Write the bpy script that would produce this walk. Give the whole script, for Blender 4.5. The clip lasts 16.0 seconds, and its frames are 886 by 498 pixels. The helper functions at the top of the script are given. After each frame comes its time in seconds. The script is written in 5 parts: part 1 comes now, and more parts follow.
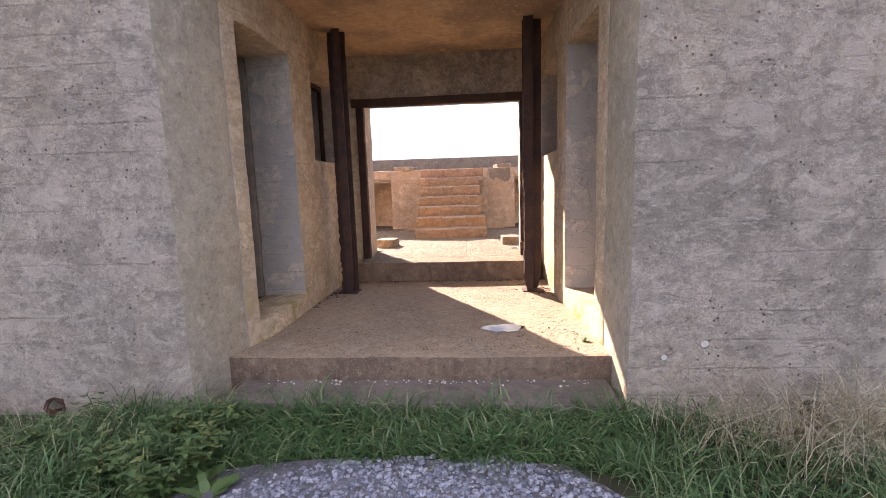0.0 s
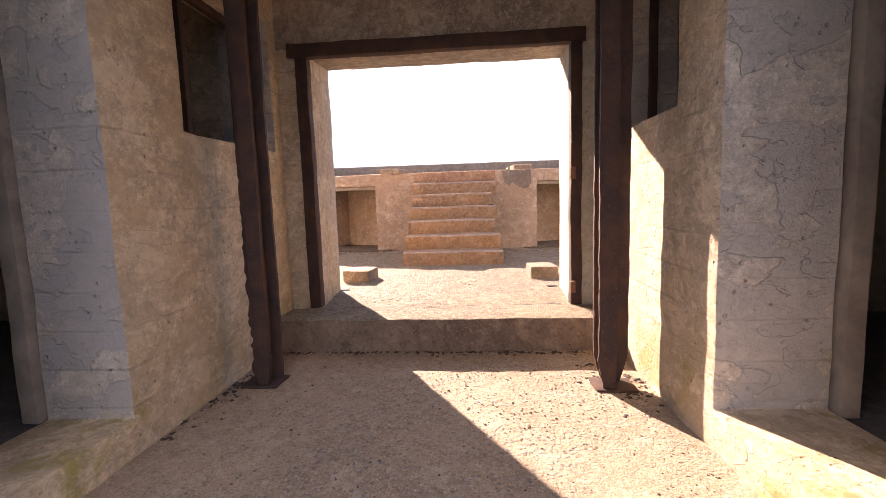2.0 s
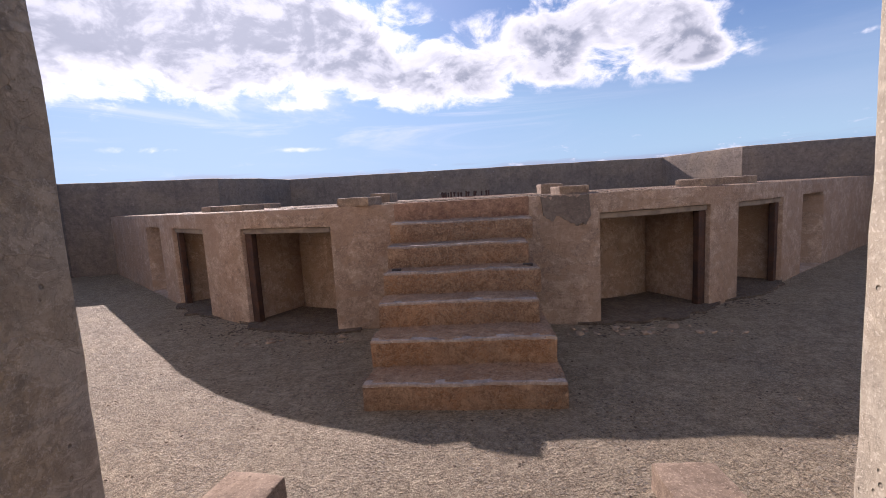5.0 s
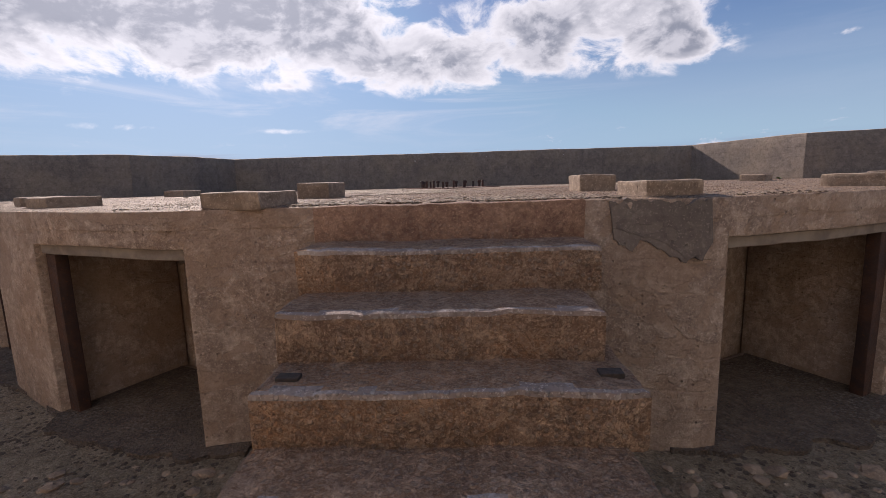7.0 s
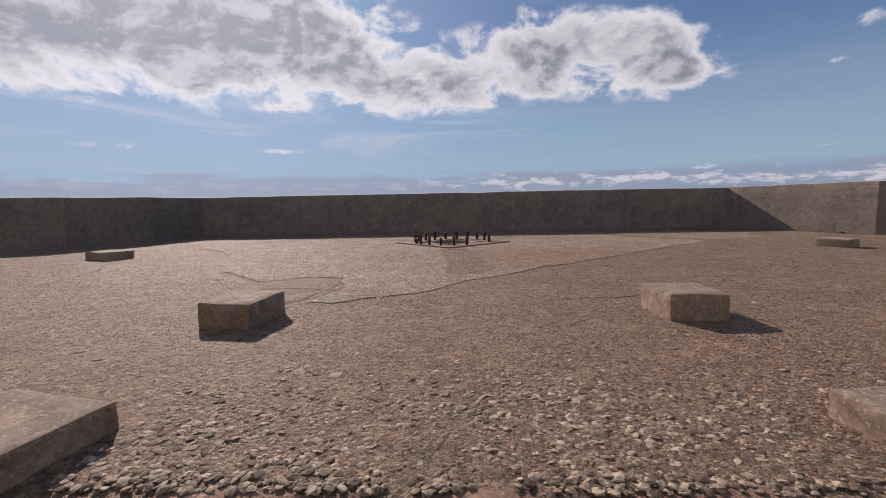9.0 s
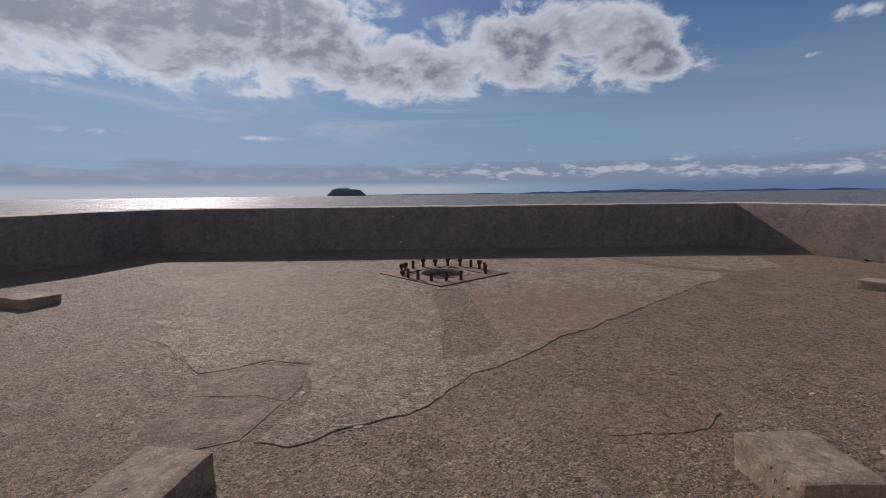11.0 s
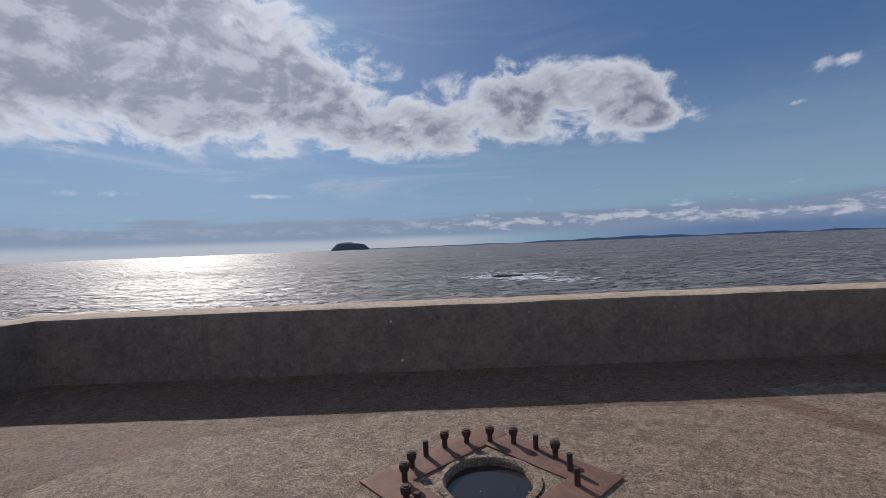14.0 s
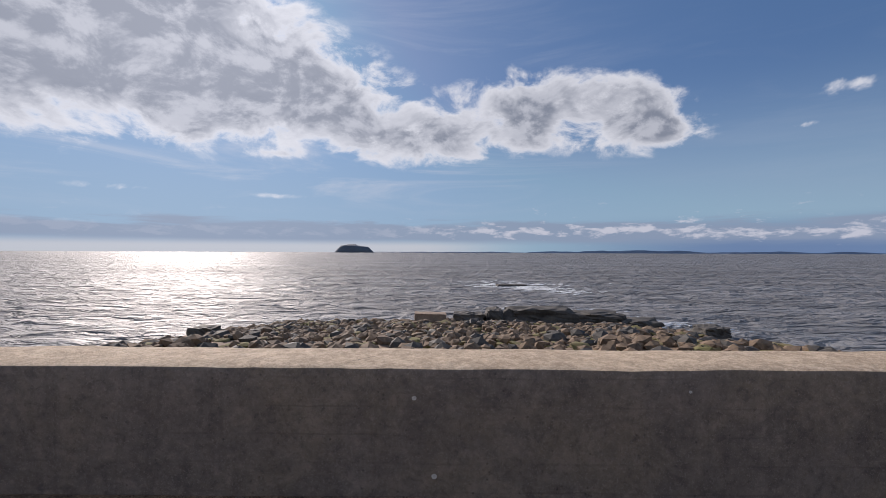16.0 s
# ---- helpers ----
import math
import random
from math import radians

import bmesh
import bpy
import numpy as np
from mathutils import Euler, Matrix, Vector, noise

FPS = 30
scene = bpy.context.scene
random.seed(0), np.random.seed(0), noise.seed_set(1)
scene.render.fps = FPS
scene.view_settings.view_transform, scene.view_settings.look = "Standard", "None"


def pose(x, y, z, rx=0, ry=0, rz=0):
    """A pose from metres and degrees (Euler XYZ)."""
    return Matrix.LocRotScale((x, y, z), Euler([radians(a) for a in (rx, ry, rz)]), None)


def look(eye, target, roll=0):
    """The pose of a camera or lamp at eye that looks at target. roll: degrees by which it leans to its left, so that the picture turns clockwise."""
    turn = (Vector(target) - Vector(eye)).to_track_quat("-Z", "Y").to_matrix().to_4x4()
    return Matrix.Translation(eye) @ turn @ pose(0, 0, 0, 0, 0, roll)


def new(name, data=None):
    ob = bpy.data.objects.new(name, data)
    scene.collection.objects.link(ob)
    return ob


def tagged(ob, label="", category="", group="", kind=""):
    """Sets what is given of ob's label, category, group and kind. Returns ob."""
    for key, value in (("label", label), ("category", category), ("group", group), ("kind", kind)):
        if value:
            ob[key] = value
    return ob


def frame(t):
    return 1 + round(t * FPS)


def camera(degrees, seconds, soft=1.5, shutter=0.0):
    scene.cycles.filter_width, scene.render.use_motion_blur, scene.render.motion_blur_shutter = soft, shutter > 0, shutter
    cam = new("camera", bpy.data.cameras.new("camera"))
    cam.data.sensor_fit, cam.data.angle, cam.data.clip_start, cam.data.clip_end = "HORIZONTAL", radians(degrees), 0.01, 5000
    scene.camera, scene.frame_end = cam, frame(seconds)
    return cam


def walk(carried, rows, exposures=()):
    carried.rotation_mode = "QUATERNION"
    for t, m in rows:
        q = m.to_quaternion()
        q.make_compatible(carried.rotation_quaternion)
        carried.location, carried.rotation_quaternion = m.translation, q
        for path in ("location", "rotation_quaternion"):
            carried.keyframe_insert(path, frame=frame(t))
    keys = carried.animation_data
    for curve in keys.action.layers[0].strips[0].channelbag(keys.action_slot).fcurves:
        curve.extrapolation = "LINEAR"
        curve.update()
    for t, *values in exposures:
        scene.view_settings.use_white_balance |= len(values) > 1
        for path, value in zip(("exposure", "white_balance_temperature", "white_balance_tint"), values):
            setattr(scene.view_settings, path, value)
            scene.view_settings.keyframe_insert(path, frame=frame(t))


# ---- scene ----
cam = camera(90.3, 16.0, soft=0.85)
PATH = [
    (0, (0.454, -8.0, 0.918), (0.306, -6.024, 0.644), -1.8),
    (0.5, (0.495, -7.386, 0.927), (0.334, -5.414, 0.633), -1.7),
    (1, (0.438, -6.797, 0.909), (0.271, -4.828, 0.602), -1.9),
    (1.5, (0.415, -6.249, 0.879), (0.247, -4.278, 0.587), -1.8),
    (2, (0.327, -5.696, 0.852), (0.17, -3.714, 0.632), -1.8),
    (2.5, (0.304, -5.163, 0.87), (0.168, -3.175, 0.696), -2.9),
    (3, (0.267, -4.727, 1.067), (0.138, -2.737, 0.921), -4.0),
    (3.5, (0.164, -4.289, 1.202), (0.022, -2.302, 1.021), -3.3),
    (4, (0.173, -3.751, 1.128), (0.005, -1.77, 0.907), -3.2),
    (4.2, (0.18, -3.554, 1.173), (-0.01, -1.573, 0.968), -3.5),
    (6.3, (0.072, -1.162, 1.458), (-0.028, 0.813, 1.159), -1.7),
    (6.5, (0.083, -0.95, 1.445), (-0.014, 1.025, 1.147), -1.5),
    (7, (0.045, -0.411, 1.422), (-0.05, 1.565, 1.126), -1.6),
    (7.5, (0.035, 0.08, 1.521), (-0.043, 2.068, 1.318), -2.4),
    (8, (0.056, 0.545, 1.639), (-0.015, 2.535, 1.452), -2.2),
    (8.5, (-0.015, 0.826, 1.776), (-0.106, 2.814, 1.579), -1.2),
    (9, (-0.012, 1.033, 1.891), (-0.093, 3.021, 1.686), -1.1),
    (9.2, (0.012, 1.141, 1.956), (-0.05, 3.13, 1.752), -1.3),
    (11.3, (-0.171, 1.984, 2.431), (-0.164, 3.964, 2.149), -0.4),
    (11.5, (-0.192, 2.096, 2.503), (-0.188, 4.062, 2.14), 0.0),
    (12, (-0.137, 2.442, 2.657), (-0.13, 4.402, 2.256), -0.8),
    (12.5, (-0.141, 2.8, 2.771), (-0.123, 4.78, 2.493), -0.5),
    (13, (-0.191, 3.32, 2.796), (-0.151, 5.31, 2.604), -0.2),
    (13.5, (-0.234, 3.964, 2.807), (-0.21, 5.962, 2.712), -1.4),
    (14, (-0.34, 4.588, 2.808), (-0.354, 6.587, 2.787), -2.3),
    (14.5, (-0.44, 5.273, 2.822), (-0.454, 7.273, 2.816), -2.1),
    (15, (-0.591, 5.889, 2.835), (-0.604, 7.889, 2.826), -1.9),
    (15.5, (-0.685, 6.548, 2.838), (-0.717, 8.548, 2.859), -0.9),
    (16, (-0.812, 7.126, 2.802), (-0.843, 9.126, 2.81), 0.2),
]
walk(cam, [(t, look(eye, target, roll)) for t, eye, target, roll in PATH],
     exposures=[(0.0, 2.12, 7500, 32), (0.5, 2.1, 7450, 32), (1.5, 2.15, 7650, 34), (2.5, 2.05, 7300, 33), (3.0, 1.7, 6400, 30), (3.5, 1.72, 6150, 29), (4.0, 1.3, 6150, 29), (6.5, 0.42, 6500, 24),
                (8.0, 0.13, 6450, 23), (9.0, 0.02, 6600, 22), (11.5, -0.44, 6050, 19), (12.0, -0.1, 6150, 18), (12.5, -0.38, 6050, 17), (13.5, -0.37, 5950, 17), (14.5, -0.2, 6100, 18), (16.0, -0.05, 6250, 19)])

# ---- light ----
SUN_AZ, SUN_EL = radians(-31.3), radians(27.5)
SUN_DIR = Vector((math.sin(SUN_AZ) * math.cos(SUN_EL), math.cos(SUN_AZ) * math.cos(SUN_EL), math.sin(SUN_EL)))
sun_data = bpy.data.lights.new("sun", "SUN")
sun_data.energy, sun_data.angle, sun_data.color = 5.0, radians(0.55), (1.0, 0.90, 0.76)
sun = new("sun", sun_data)
sun.matrix_world = look(SUN_DIR * 50, (0, 0, 0))


class Nodes:
    """Short hand for building node trees."""

    def __init__(self, tree):
        self.t = tree
        self.t.nodes.clear()

    def add(self, kind, **props):
        n = self.t.nodes.new(kind)
        for k, v in props.items():
            if k == "blend":
                n.blend_type = v
            elif k == "op":
                n.operation = v
            elif k == "dims":
                n.noise_dimensions = v
            elif k == "dtype":
                n.data_type = v
            elif k == "feature":
                n.feature = v
        return n

    def put(self, sock, v):
        if isinstance(v, bpy.types.NodeSocket):
            self.t.links.new(v, sock)
        elif v is not None:
            if isinstance(v, tuple) and len(v) == 3 and sock.type == "RGBA":
                v = (*v, 1.0)
            sock.default_value = v

    def math(self, op, a, b=None, c=None, clamp=False):
        n = self.add("ShaderNodeMath", op=op)
        n.use_clamp = clamp
        for i, v in enumerate((a, b, c)):
            if v is not None:
                self.put(n.inputs[i], v)
        return n.outputs[0]

    def vmath(self, op, a, b=None):
        n = self.add("ShaderNodeVectorMath", op=op)
        self.put(n.inputs[0], a)
        if b is not None:
            self.put(n.inputs[1], b)
        return n.outputs[0]

    def mix(self, f, a, b, blend="MIX"):
        n = self.add("ShaderNodeMix", dtype="RGBA", blend=blend)
        self.put(n.inputs[0], f)
        self.put(n.inputs[6], a)
        self.put(n.inputs[7], b)
        return n.outputs[2]

    def ramp(self, v, lo, hi, a=0.0, b=1.0):
        n = self.add("ShaderNodeMapRange")
        n.interpolation_type = "SMOOTHSTEP"
        for i, x in enumerate((v, lo, hi, a, b)):
            self.put(n.inputs[i], x)
        return n.outputs[0]

    def noise(self, vec, scale, detail=6.0, rough=0.55, dist=0.0):
        n = self.add("ShaderNodeTexNoise")
        self.put(n.inputs["Vector"], vec)
        n.inputs["Scale"].default_value = scale
        n.inputs["Detail"].default_value = detail
        n.inputs["Roughness"].default_value = rough
        n.inputs["Distortion"].default_value = dist
        return n.outputs[0]

    def voronoi(self, vec, scale, feature="F1", out="Distance"):
        n = self.add("ShaderNodeTexVoronoi", feature=feature)
        self.put(n.inputs["Vector"], vec)
        n.inputs["Scale"].default_value = scale
        return n.outputs[out]

    def scaled(self, vec, s, off=(0, 0, 0)):
        n = self.add("ShaderNodeMapping")
        self.put(n.inputs[0], vec)
        n.inputs[1].default_value = off
        n.inputs[3].default_value = s
        return n.outputs[0]


def make_world():
    """A clear blue sky with a bank of broken cumulus ahead and low strata along the horizon."""
    w = bpy.data.worlds.new("sky")
    scene.world = w
    w.use_nodes = True
    k = Nodes(w.node_tree)
    sky = k.add("ShaderNodeTexSky")
    sky.sky_type = "NISHITA"
    sky.sun_disc = False
    sky.sun_elevation, sky.sun_rotation = SUN_EL, SUN_AZ
    sky.air_density, sky.dust_density, sky.ozone_density = 1.0, 0.4, 2.0
    co = k.add("ShaderNodeTexCoord").outputs["Generated"]
    sep = k.add("ShaderNodeSeparateXYZ")
    k.put(sep.inputs[0], co)
    dx, dy, dz = sep.outputs
    az = k.math("MULTIPLY", k.math("ARCTAN2", dx, dy), 57.296)
    el = k.math("MULTIPLY", k.math("ARCSINE", dz), 57.296)
    comb = k.add("ShaderNodeCombineXYZ")
    k.put(comb.inputs[0], az)
    k.put(comb.inputs[1], k.math("MULTIPLY", el, 1.6))
    p = k.vmath("MULTIPLY", comb.outputs[0], (0.1, 0.1, 0.1))

    def blobs(items):
        total = None
        for a, e, ra, re, amp in items:
            u = k.math("DIVIDE", k.math("SUBTRACT", az, a), ra)
            v = k.math("DIVIDE", k.math("SUBTRACT", el, e), re)
            r = k.math("ADD", k.math("MULTIPLY", u, u), k.math("MULTIPLY", v, v))
            g = k.math("MULTIPLY", k.math("EXPONENT", k.math("MULTIPLY", r, -1.0)), amp)
            total = g if total is None else k.math("ADD", total, g)
        return total

    bank = blobs([(-46, 20, 17, 7.5, 0.9), (-30, 21, 13, 7.5, 0.8), (-16, 18, 11, 5.5, 0.75), (-2, 14.0, 9, 3.2, 0.62),
                  (9, 18, 8, 4.2, 0.72), (20, 16.0, 8, 4.0, 0.72), (25.5, 13.8, 4.5, 2.2, 0.6), (-40, 33, 16, 10, 0.6),
                  (41.5, 15.8, 3.2, 1.0, 0.62), (38.5, 12.6, 1.8, 0.5, 0.45), (-22, 11.6, 3.0, 0.45, 0.36), (-38, 6.5, 4.5, 0.6, 0.27), (-22, 6.6, 6.0, 0.5, 0.25), (-60, 12, 14, 3, 0.4), (-80, 22, 22, 9, 0.6)])
    # unseen broken cloud added behind the view to brighten and whiten the shade
    fill_cloud = k.math("MULTIPLY", k.ramp(k.math("ABSOLUTE", az), 92.0, 112.0), k.ramp(el, 6.0, 20.0))
    bank = k.math("MAXIMUM", bank, k.math("MULTIPLY", fill_cloud, 0.37))
    shift = (-0.09, 0.19, 0.0)

    def density(vec, detail=12.0):
        n1 = k.noise(vec, 1.45, detail, 0.6, 0.3)
        return k.math("ADD", k.math("MULTIPLY", k.math("SUBTRACT", n1, 0.5), k.ramp(bank, 0.06, 0.42, 0.5, 2.3)), bank)

    d0 = density(p)
    d1 = density(k.vmath("ADD", p, shift))
    cover = k.ramp(d0, 0.22, 0.56)
    thick = k.ramp(d0, 0.45, 1.05)
    lit = k.ramp(k.math("SUBTRACT", d0, d1), -0.15, 0.30)
    white, grey = (0.92, 0.955, 0.965), (0.25, 0.29, 0.35)
    broad = k.ramp(density(k.vmath("ADD", p, (0.03, -0.10, 0.0)), 3.5), 0.50, 0.92)
    shade = k.math("MULTIPLY", k.math("SUBTRACT", 1.0, k.math("MULTIPLY", lit, 0.75)), k.ramp(d0, 0.35, 0.8))
    body = k.mix(k.math("MULTIPLY", shade, k.math("ADD", k.math("MULTIPLY", broad, 0.5), 0.5)), white, grey)
    body = k.mix(k.math("MULTIPLY", thick, 0.4), body, (0.38, 0.42, 0.48))
    # low strata and far cumulus over the horizon
    n2 = k.math("SUBTRACT", k.noise(k.scaled(comb.outputs[0], (0.06, 0.35, 1.0)), 1.0, 7.0, 0.6, 0.3), 0.5)
    band = k.math("MULTIPLY", k.ramp(k.math("ADD", el, k.math("MULTIPLY", n2, 1.5)), 0.5, 1.6), k.ramp(k.math("ADD", el, k.math("MULTIPLY", n2, 5.0)), 3.0, 3.9, 1.0, 0.0))
    n3 = k.noise(k.scaled(comb.outputs[0], (0.30, 0.55, 1.0)), 1.0, 8.0, 0.62, 0.2)
    row = k.math("DIVIDE", k.math("SUBTRACT", el, 2.5), 0.75)
    row = k.math("EXPONENT", k.math("MULTIPLY", k.math("MULTIPLY", row, row), -1.0))
    puffs = k.math("MULTIPLY", k.ramp(k.math("ADD", n3, k.math("MULTIPLY", row, 0.17)), 0.60, 0.74), k.ramp(el, 0.3, 1.6))
    puffs = k.math("MULTIPLY", puffs, k.math("MULTIPLY", k.ramp(el, 4.0, 7.0, 1.0, 0.0), k.ramp(az, -12.0, 8.0, 0.15, 0.9)))
    deep = k.math("MULTIPLY", k.ramp(az, 6.0, 34.0, 0.0, 0.9), k.ramp(el, 1.2, 4.5, 1.0, 0.0))
    # haze and glow towards the sun
    sky_col = k.mix(1.0, sky.outputs[0], (0.075, 0.075, 0.075), "MULTIPLY")
    sky_col = k.mix(1.0, sky_col, (0.25, 0.45, 0.70), "DARKEN")
    sky_col = k.mix(0.4, sky_col, (0.11, 0.28, 0.60))
    haze = k.ramp(el, 0.0, 21.0, 0.78, 0.0)
    sky_col = k.mix(haze, sky_col, (0.42, 0.60, 0.71))
    sky_col = k.mix(deep, sky_col, (0.17, 0.27, 0.46))
    sky_col = k.mix(k.math("MULTIPLY", band, 0.9), sky_col, (0.33, 0.415, 0.53))
    bright = k.math("MULTIPLY", k.ramp(el, 0.5, 1.5, 1.0, 0.0), k.ramp(az, -5.0, 12.0, 0.75, 0.0))
    sky_col = k.mix(bright, sky_col, (0.74, 0.75, 0.74))
    sky_col = k.mix(k.math("MULTIPLY", puffs, 0.85), sky_col, (0.80, 0.82, 0.86))
    dot = k.add("ShaderNodeVectorMath", op="DOT_PRODUCT")
    k.put(dot.inputs[0], co)
    k.put(dot.inputs[1], tuple(SUN_DIR))
    glow = k.math("POWER", k.math("MAXIMUM", dot.outputs["Value"], 0.0), 9.0)
    veil = k.noise(k.scaled(comb.outputs[0], (0.035, 0.16, 1.0)), 1.0, 9.0, 0.62, 0.8)
    veil = k.math("MULTIPLY", k.ramp(veil, 0.46, 0.72), k.math("MULTIPLY", k.math("MULTIPLY", k.ramp(el, 3.5, 8.0), k.ramp(el, 18.0, 28.0, 1.0, 0.25)), k.ramp(az, -5.0, 25.0, 0.55, 0.06)))
    sky_col = k.mix(veil, sky_col, (0.72, 0.77, 0.82))
    final = k.mix(cover, sky_col, body)
    final = k.mix(k.math("MULTIPLY", glow, 0.13), final, (1.4, 1.45, 1.45), "ADD")
    below = k.ramp(el, -1.5, -0.2)
    final = k.mix(below, (0.2, 0.22, 0.25), final)
    bg = k.add("ShaderNodeBackground")
    k.put(bg.inputs[0], final)
    bg.inputs[1].default_value = 0.78
    out = k.add("ShaderNodeOutputWorld")
    k.put(out.inputs[0], bg.outputs[0])


make_world()


# ---- materials ----
def material(name):
    m = bpy.data.materials.new(name)
    m.use_nodes = True
    k = Nodes(m.node_tree)
    bsdf = k.add("ShaderNodeBsdfPrincipled")
    out = k.add("ShaderNodeOutputMaterial")
    k.put(out.inputs[0], bsdf.outputs[0])
    return m, k, bsdf


def world_pos(k):
    return k.add("ShaderNodeNewGeometry").outputs["Position"]


def bump(k, bsdf, height, strength=0.5, dist=0.01, prev=None):
    b = k.add("ShaderNodeBump")
    b.inputs["Strength"].default_value = strength
    b.inputs["Distance"].default_value = dist
    k.put(b.inputs["Height"], height)
    if prev is not None:
        k.put(b.inputs["Normal"], prev)
    k.put(bsdf.inputs["Normal"], b.outputs[0])
    return b.outputs[0]


def concrete(name, base, dark, light, boards=0.0, streak=0.4, pebble=0.0, pits=0.5, tint=None, tint_amount=0.0, rough=0.92, big=0.7, speckle=0.0, moss=0.0, blotch=0.0, mottle=0.0, relief=1.0, stain=None, flakes=0.0, patch=None, patch_amount=0.0, strata=0.0, sand=0.0):
    """Weathered concrete: stains, runs, form boards, pits and exposed pebbles."""
    m, k, b = material(name)
    p = world_pos(k)
    n_big = k.noise(p, big, 5, 0.6, 0.4)
    n_mid = k.noise(p, 4.0, 8, 0.65, 0.3)
    n_fine = k.noise(p, 45.0, 6, 0.7)
    col = k.mix(k.ramp(n_big, 0.38, 0.64), base, dark)
    col = k.mix(k.math("MULTIPLY", k.ramp(n_mid, 0.52, 0.7), 0.7), col, light)
    if tint:
        nt = k.noise(k.vmath("ADD", p, (7.0, 3.0, 1.0)), 1.1, 6, 0.6, 0.6)
        col = k.mix(k.math("MULTIPLY", k.ramp(nt, 0.45, 0.65), tint_amount), col, tint)
    if streak:
        ns = k.noise(k.scaled(p, (5.0, 5.0, 0.35)), 1.0, 6, 0.6, 0.2)
        col = k.mix(k.math("MULTIPLY", k.ramp(ns, 0.52, 0.75), streak), col, tuple(c * 0.45 for c in dark))
    n_spot = k.noise(k.vmath("ADD", p, (3.0, 8.0, 5.0)), 14.0, 8, 0.72, 0.4)
    col = k.mix(k.math("MULTIPLY", k.ramp(n_spot, 0.50, 0.66), 0.55), col, tuple(c * 0.62 for c in dark))
    col = k.mix(k.math("MULTIPLY", k.ramp(n_spot, 0.47, 0.34), 0.5), col, tuple(min(1, c * 1.2) for c in light))
    col = k.mix(k.math("MULTIPLY", k.ramp(n_fine, 0.5, 0.68), 0.5), col, tuple(c * 0.5 for c in dark))
    col = k.mix(k.math("MULTIPLY", k.ramp(k.noise(p, 90.0, 3, 0.6), 0.56, 0.66), 0.5), col, tuple(min(1, c * 1.35) for c in light))
    h = k.math("ADD", k.math("MULTIPLY", n_mid, 0.5), k.math("MULTIPLY", n_fine, 0.35))
    if mottle:
        for size, lo, hi in ((7.0, 0.49, 0.56), (24.0, 0.50, 0.58)):
            nm = k.noise(k.vmath("ADD", p, (size, 1.0, 4.0)), size, 9, 0.75, 0.6)
            col = k.mix(k.math("MULTIPLY", k.ramp(nm, lo, hi), mottle * 0.6), col, tuple(c * 0.6 for c in dark))
            col = k.mix(k.math("MULTIPLY", k.ramp(nm, 1 - lo - 0.02, 1 - hi - 0.02), mottle * 0.6), col, tuple(min(1.0, c * 1.12) for c in light))
            h = k.math("SUBTRACT", h, k.math("MULTIPLY", k.ramp(nm, lo, hi), 0.3 * mottle))
    if moss:
        sm = k.add("ShaderNodeSeparateXYZ")
        k.put(sm.inputs[0], p)
        grow = k.math("MULTIPLY", k.ramp(k.noise(p, 3.2, 8, 0.7, 0.5), 0.46, 0.62), k.ramp(sm.outputs[2], -0.15, 0.5, 1.0, 0.0))
        col = k.mix(k.math("MULTIPLY", grow, moss), col, (0.30, 0.25, 0.07))
    if blotch:
        vb = k.voronoi(k.vmath("ADD", p, (5.0, 2.0, 0.0)), 2.6)
        pale = k.ramp(k.math("ADD", vb, k.math("MULTIPLY", k.noise(p, 16.0, 5, 0.6), 0.25)), 0.17, 0.24, 1.0, 0.0)
        col = k.mix(k.math("MULTIPLY", pale, blotch), col, (0.48, 0.40, 0.31))
    if boards:
        sep = k.add("ShaderNodeSeparateXYZ")
        k.put(sep.inputs[0], p)
        wob = k.math("MULTIPLY", k.math("SUBTRACT", n_mid, 0.5), 0.03)
        f = k.math("FRACT", k.math("DIVIDE", k.math("ADD", sep.outputs[2], wob), 0.17))
        line = k.ramp(k.math("ABSOLUTE", k.math("SUBTRACT", f, 0.5)), 0.44, 0.5)
        line = k.math("MULTIPLY", line, k.ramp(k.noise(p, 1.6, 4, 0.6), 0.42, 0.62))
        col = k.mix(k.math("MULTIPLY", line, boards), col, tuple(c * 0.5 for c in dark))
        h = k.math("SUBTRACT", h, k.math("MULTIPLY", line, 0.2))
    if pits:
        v = k.voronoi(k.vmath("ADD", p, k.vmath("MULTIPLY", (1, 1, 1), (0.3, 0.1, 0.2))), 22.0)
        pit = k.math("MULTIPLY", k.ramp(v, 0.10, 0.2, 1.0, 0.0), k.ramp(k.noise(p, 6.0, 3, 0.5), 0.5, 0.62))
        col = k.mix(k.math("MULTIPLY", pit, pits), col, tuple(c * 0.35 for c in dark))
        h = k.math("SUBTRACT", h, k.math("MULTIPLY", pit, 0.8))
